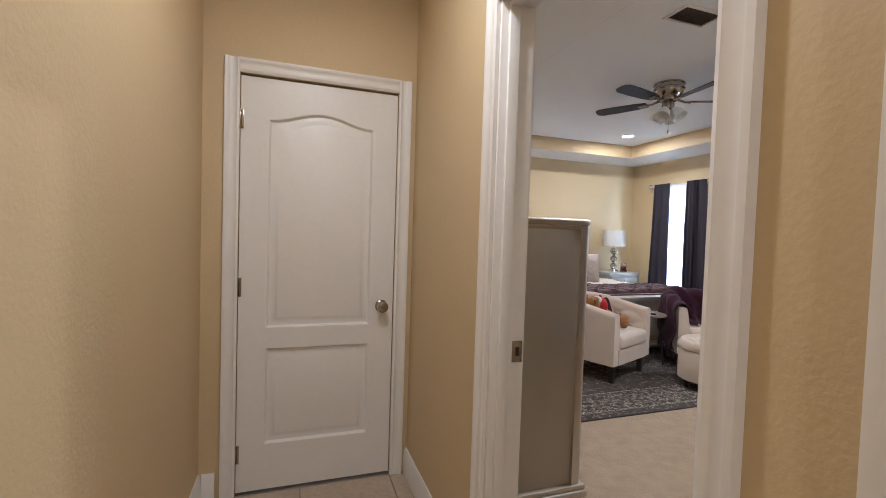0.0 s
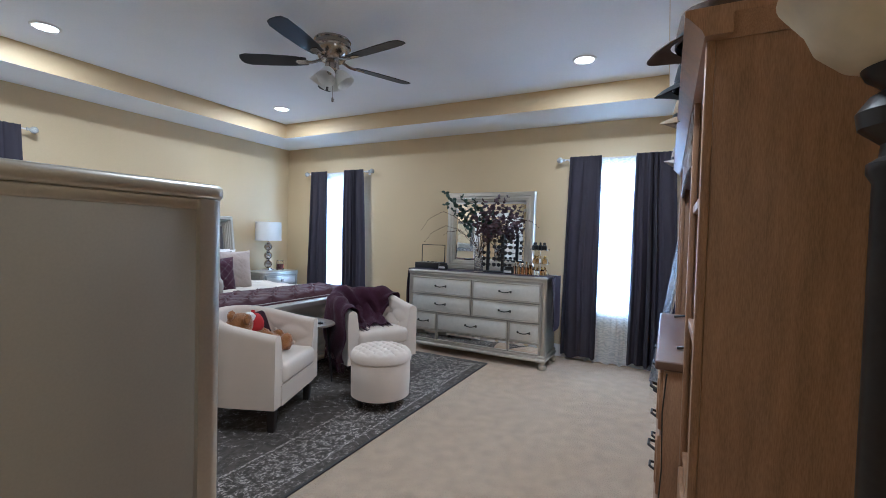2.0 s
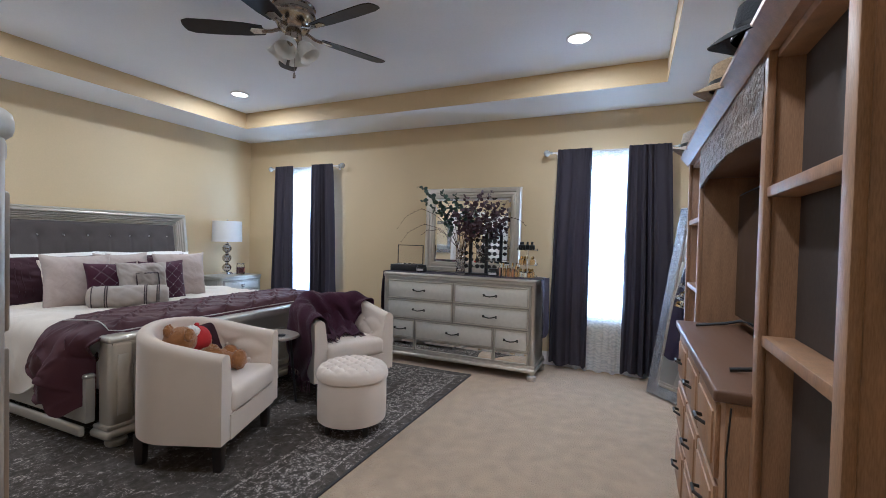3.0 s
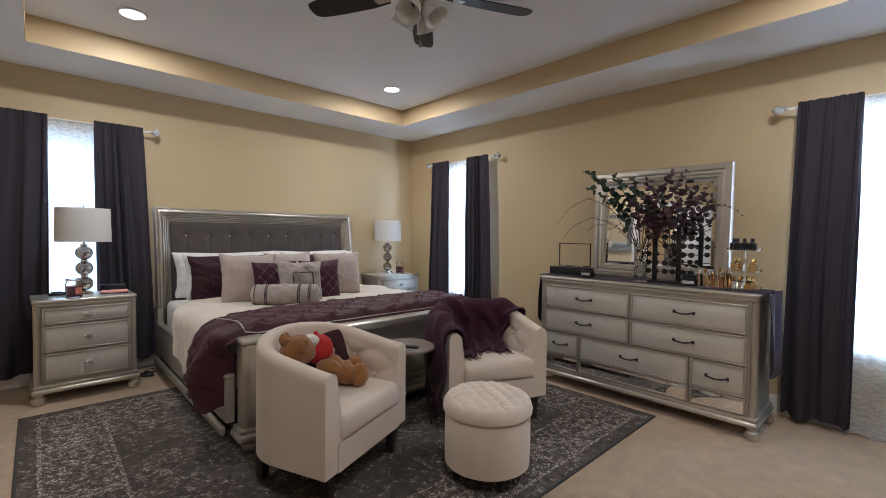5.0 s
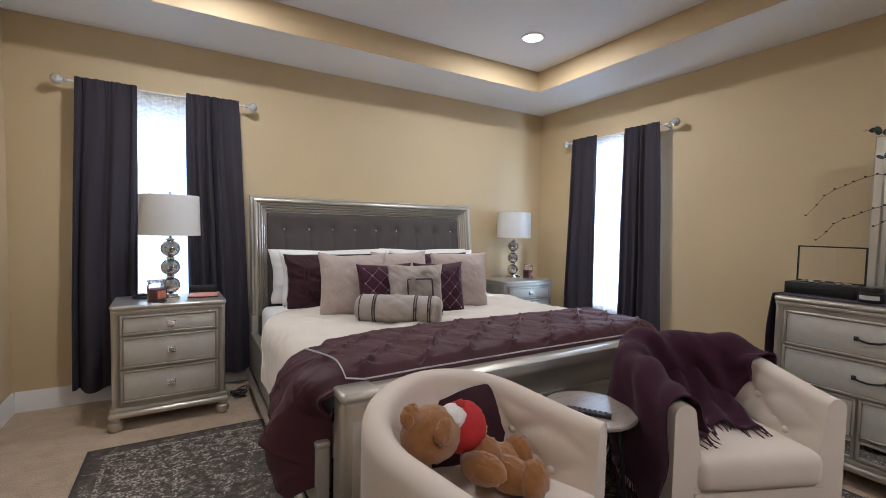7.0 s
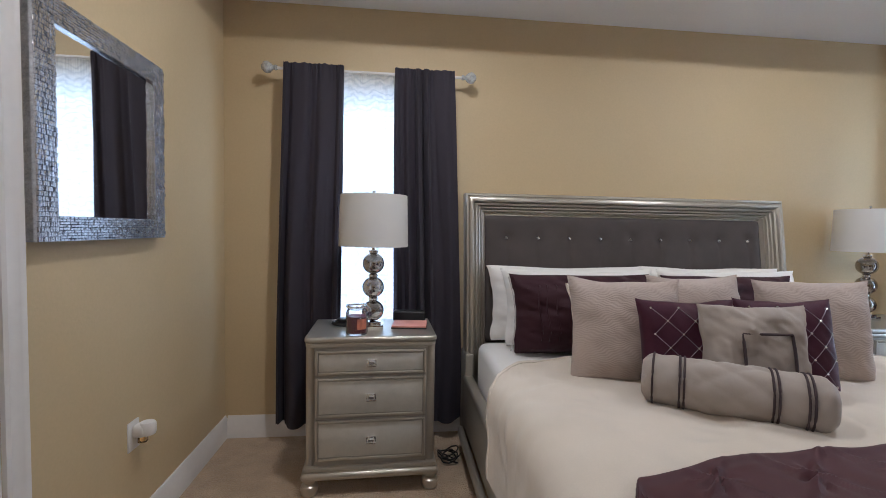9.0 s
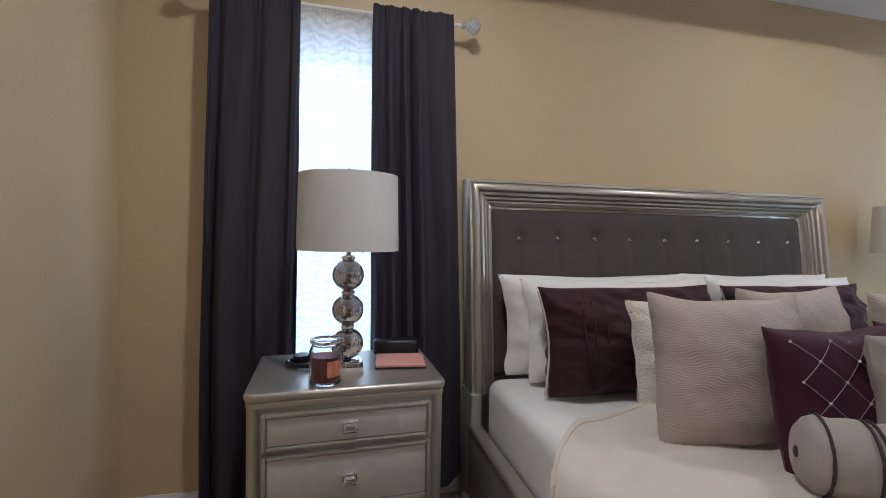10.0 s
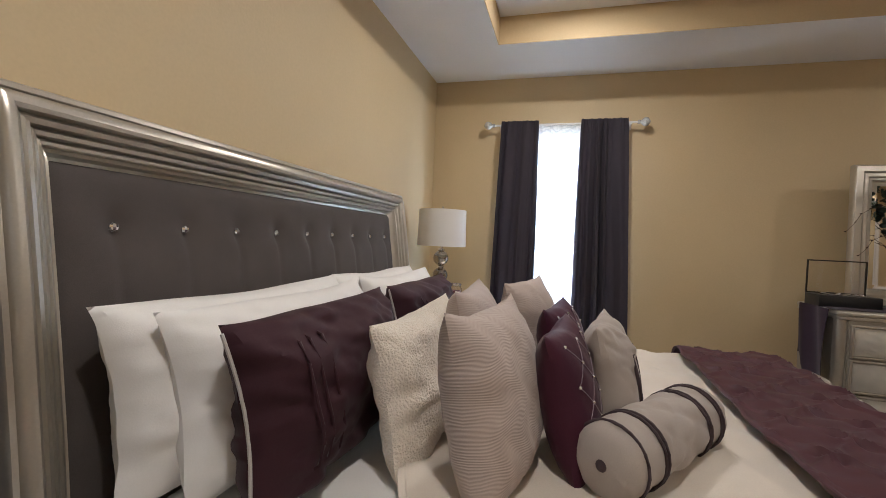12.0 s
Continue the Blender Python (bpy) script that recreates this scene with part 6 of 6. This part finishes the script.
crown = [(PY - 0.05, UT - 0.01), (PY + 0.006, UT - 0.01), (PY + 0.012, UT + 0.004), (PY + 0.040, UT + 0.036), (PY + 0.048, UT + 0.042), (PY + 0.048, UT + 0.056), (PY - 0.05, UT + 0.056)]
part("crown_moulding", prism(crown, "x", UX[0] - 0.038, UX[3] + 0.038), M_OAK, unit)
part("crown_return", prism([(UX[0] + 0.01, UT - 0.01), (UX[0] - 0.006, UT - 0.01), (UX[0] - 0.012, UT + 0.004), (UX[0] - 0.038, UT + 0.036), (UX[0] - 0.038, UT + 0.056), (UX[0] + 0.01, UT + 0.056)], "y", UB, PY - 0.049), M_OAK, unit)
part("roof", box(UX[0] - 0.03, UX[3] + 0.03, UB, PY, UT + 0.036, UT + 0.052), M_OAKDARK, unit)
tv = thing("television", "flat black television on two angled feet", "television", pose((UX[1] + UX[2]) / 2, 1.48, 0.88))
part("bezel", box(-0.56, 0.56, -0.02, 0.018, 0.05, 0.66, 0.004), M_BLACK, tv)
part("screen", box(-0.55, 0.55, 0.017, 0.021, 0.062, 0.65), mat("tv_screen", (0.012, 0.013, 0.016), 0.08, var=0.02, bump=0, rough_var=0.02), tv)
part("trim", box(-0.56, 0.56, 0.012, 0.0225, 0.048, 0.062, 0.002), M_CHROME, tv)
for x in (-0.42, 0.42):
    for s in (-1, 1):
        part("foot", tube([(x, 0, 0.055), (x + 0.01, s * 0.08, 0.03), (x + 0.03, s * 0.2, 0.007)], 0.007), M_BLACK, tv)
cord = thing("power_cable", "thin black cable hanging beside the wall unit", "cable")
part("cord", tube([(2.96, 1.715, 0.84), (2.95, 1.725, 0.7), (2.94, 1.72, 0.5), (2.955, 1.73, 0.3), (2.96, 1.725, 0.02)], 0.0025, 6), M_BLACK, cord)

HATS = [("wide_hat", "woven straw hat with pale weave on the wall unit", 2.60, 1.36, (0.42, 0.34, 0.25)), ("sun_hat", "brown brimmed hat on the wall unit", 2.66, 1.64, (0.075, 0.045, 0.03)), ("sun_hat", "black brimmed hat on the wall unit", 3.05, 1.64, (0.01, 0.01, 0.012)),
        ("straw_hat", "tan straw hat on the wall unit", 3.50, 1.64, (0.30, 0.21, 0.12)), ("straw_hat", "pale grey straw hat on the wall unit", 4.60, 1.64, (0.33, 0.28, 0.24))]
for i, (name, label, x, y, col) in enumerate(HATS):
    r = 0.135 if i else 0.165
    t = thing(name, label, "hat", pose(x, y, UT + 0.060, 0, 0, 20 * i))
    mh_ = mat("hat_felt" if i in (1, 2) else "hat_straw", col, 0.85, var=0.3, scale=30, fine=120, bump=0.5, dist=0.004)
    part("brim", sheet(lambda u, v: ((0.085 + (r - 0.085) * v) * math.cos(2 * math.pi * u), 1.25 * (0.085 + (r - 0.085) * v) * math.sin(2 * math.pi * u), 0.012 - 0.018 * v * v + 0.022 * v * v * math.cos(4 * math.pi * u)), 40, 6, 0.004), mh_, t)
    part("crown", lathe([(0.092, 0.01), (0.09, 0.05), (0.08, 0.10), (0.05, 0.115), (0.02, 0.108), (0, 0.105)], 28, cap=False), mh_, t)
    part("band", lathe([(0.0935, 0.014), (0.0925, 0.036), (0.091, 0.036), (0.091, 0.014)], 28, cap=False), M_BLACK, t)

# ---- torchiere lamp by the door ----
M_ALAB = mat("cream_alabaster_glass", (0.58, 0.48, 0.31), 0.35, var=0.1, scale=8, fine=30, bump=0.05)
tor = thing("torchiere_lamp", "dark bronze torchiere floor lamp with cream glass bowl, unlit", "floor lamp", pose(2.135, 1.405, 0))
part("base", lathe([(0, 0), (0.15, 0), (0.155, 0.015), (0.13, 0.03), (0.07, 0.05), (0.05, 0.09), (0, 0.09)], 32), M_DARKMETAL, tor)
part("pole", lathe([(0.03, 0.08), (0.036, 0.3), (0.042, 0.8), (0.042, 1.41), (0.05, 1.425), (0.05, 1.44), (0.036, 1.45), (0.034, 1.47), (0.062, 1.495), (0.066, 1.52), (0.05, 1.545), (0.034, 1.555), (0.04, 1.562), (0.056, 1.575), (0.062, 1.588), (0, 1.59)], 32), M_DARKMETAL, tor, "turned dark pole")
part("bowl", lathe([(0.05, 1.586), (0.09, 1.603), (0.122, 1.635), (0.136, 1.67), (0.158, 1.70), (0.174, 1.722), (0.171, 1.73), (0.155, 1.709), (0.129, 1.678), (0.114, 1.642), (0.085, 1.611), (0.05, 1.594)], 48, cap=False), M_ALAB, tor, "cream alabaster glass bowl")

# ---- wall mirror, floor mirror, outlet, vent, plant ----


def mosaic(w, h, band, y, parent, step=0.008):
    """Little silver tiles along the four sides of a frame, in one mesh."""
    verts, faces = [], []
    r2 = random.Random(3)

    def tile(x0, x1, z0, z1):
        d = r2.uniform(0.0015, 0.006)
        k = len(verts)
        e = 0.0012
        verts.extend([(x0, y, z0), (x1, y, z0), (x1, y, z1), (x0, y, z1), (x0 + e, y - d, z0 + e), (x1 - e, y - d, z0 + e), (x1 - e, y - d + r2.uniform(-0.001, 0.001), z1 - e), (x0 + e, y - d, z1 - e)])
        faces.extend([(k + 4, k + 5, k + 6, k + 7), (k, k + 1, k + 5, k + 4), (k + 1, k + 2, k + 6, k + 5), (k + 2, k + 3, k + 7, k + 6), (k + 3, k, k + 4, k + 7)])
    n = max(1, round(band / step))
    s = band / n
    m = round(h / (step * 1.8))
    for i in range(n):
        for j in range(m):
            for side in (-w / 2, w / 2 - band):
                tile(side + i * s, side + (i + 1) * s, j * h / m, (j + 1) * h / m)
    m = round((w - 2 * band) / (step * 1.8))
    q = (w - 2 * band) / m
    for i in range(n):
        for j in range(m):
            for zz in (0, h - band):
                tile(-w / 2 + band + j * q, -w / 2 + band + (j + 1) * q, zz + i * s, zz + (i + 1) * s)
    me = bpy.data.meshes.new("mosaic_tiles")
    me.from_pydata(verts, [], faces)
    me.materials.append(M_MOSAIC)
    ob = new("mosaic_tiles", me)
    ob.parent = parent
    tagged(ob, "small silver mosaic tiles", kind="stuff")


M_MOSAIC = mat("silver_mosaic", (0.62, 0.64, 0.68), 0.22, metal=0.85, var=0.3, scale=40, fine=120, bump=0.05)


def mosaic_mirror(m, w, h, band, label):
    t = thing("mosaic_mirror", label, "mirror", m)
    part("frame", stepped_frame(w, h, [(0, 0.03), (0, -0.006), (band, -0.006), (band, 0.012)]), M_MOSAIC, t)
    part("mirror_glass", box(-w / 2 + band - 0.004, w / 2 - band + 0.004, 0.006, 0.012, band - 0.004, h - band + 0.004), M_MIRROR, t, smooth=False)
    part("backing", box(-w / 2 + 0.003, w / 2 - 0.003, 0.013, 0.03, 0.003, h - 0.003), M_BLACK, t)
    mosaic(w, h, band, -0.0062, t)
    return t


mosaic_mirror(pose(JOG_X + 0.034, 5.995, 1.228, 0, 0, 90), 0.655, 0.70, 0.075, "rectangular wall mirror framed in silver mosaic tiles")
mosaic_mirror(pose(5.49, 1.655, 0.012, 0, 0, 220.6) @ pose(0, 0, 0, -11), 0.56, 1.62, 0.085, "tall silver mosaic floor mirror leaning in the corner")

outl = thing("air_freshener", "white plug-in air freshener on a wall outlet", "air freshener", pose(JOG_X, 6.15, 0.40))
part("outlet_plate", box(0.0, 0.006, -0.036, 0.036, 0.0, 0.115, 0.002), M_TRIM, outl)
part("plug_body", merge(box(0.004, 0.055, -0.02, 0.03, 0.05, 0.10, 0.014, 3), shift(lathe([(0.026, 0), (0.03, 0.01), (0.03, 0.04), (0.024, 0.05), (0, 0.05)], 18), pose(0.05, 0.012, 0.055))), M_TRIM, outl)
part("oil_bottle", box(0.02, 0.05, -0.008, 0.022, 0.025, 0.055, 0.006), M_AMBER, outl)

vent = thing("ceiling_vent", "dark louvred ceiling vent in the tray ceiling", "vent", pose(2.93, 3.04, TRAY, 0, 0, 0))
part("vent_frame", boxes((-0.17, 0.17, -0.10, -0.08, -0.012, 0), (-0.17, 0.17, 0.08, 0.10, -0.012, 0), (-0.17, -0.15, -0.08, 0.08, -0.012, 0), (0.15, 0.17, -0.08, 0.08, -0.012, 0), bevel=0.003), M_TRIM, vent)
part("backing", box(-0.15, 0.15, -0.08, 0.08, -0.002, 0), M_INNERSHADE, vent)
for i in range(8):
    part("slat", shift(box(-0.15, 0.15, -0.009, 0.009, -0.0012, 0.0012), pose(0, -0.07 + i * 0.02, -0.006, 35)), M_NICKEL, vent)

pl = thing("potted_plant", "small dark potted plant with thin arching leaves", "plant", pose(1.42, 2.71, 1.395))
part("pot", lathe([(0, 0), (0.03, 0), (0.04, 0.07), (0.036, 0.07), (0.033, 0.06), (0, 0.06)], 20), M_BLACK, pl)
blades = bmesh.new()
for i in range(26):
    a, r3, hh = i * 2.4, rnd.uniform(0.05, 0.10), rnd.uniform(0.09, 0.15)
    merge(blades, tube(bez((0, 0, 0.07), (r3 * 0.4 * math.cos(a), r3 * 0.4 * math.sin(a), hh * 1.2), (r3 * math.cos(a), r3 * math.sin(a), hh * 0.7), 8), 0.004, 4, 0.2))
part("leaves", blades, M_LEAFG, pl)

# ---- hall floor tiles ----
tile_mesh = bpy.data.meshes.new("floor_tile")
bm = box(-0.226, 0.226, -0.226, 0.226, -0.008, 0.0, 0.003, 1)
bm.to_mesh(tile_mesh)
bm.free()
tile_mesh.materials.append(M_TILE)
cut_mesh = bpy.data.meshes.new("floor_tile_cut")
bm = box(-0.079, 0.079, -0.226, 0.226, -0.008, 0.0, 0.003, 1)
bm.to_mesh(cut_mesh)
bm.free()
cut_mesh.materials.append(M_TILE)
for j in range(10):
    y = HALL_N - 0.23 - j * 0.457
    for me, x in ((tile_mesh, HALL_W + 0.23), (tile_mesh, HALL_W + 0.687), (cut_mesh, HALL_W + 0.997)):
        ob = new("tile", me)
        ob.parent = hall_floor
        ob.location = (x, y, 0)
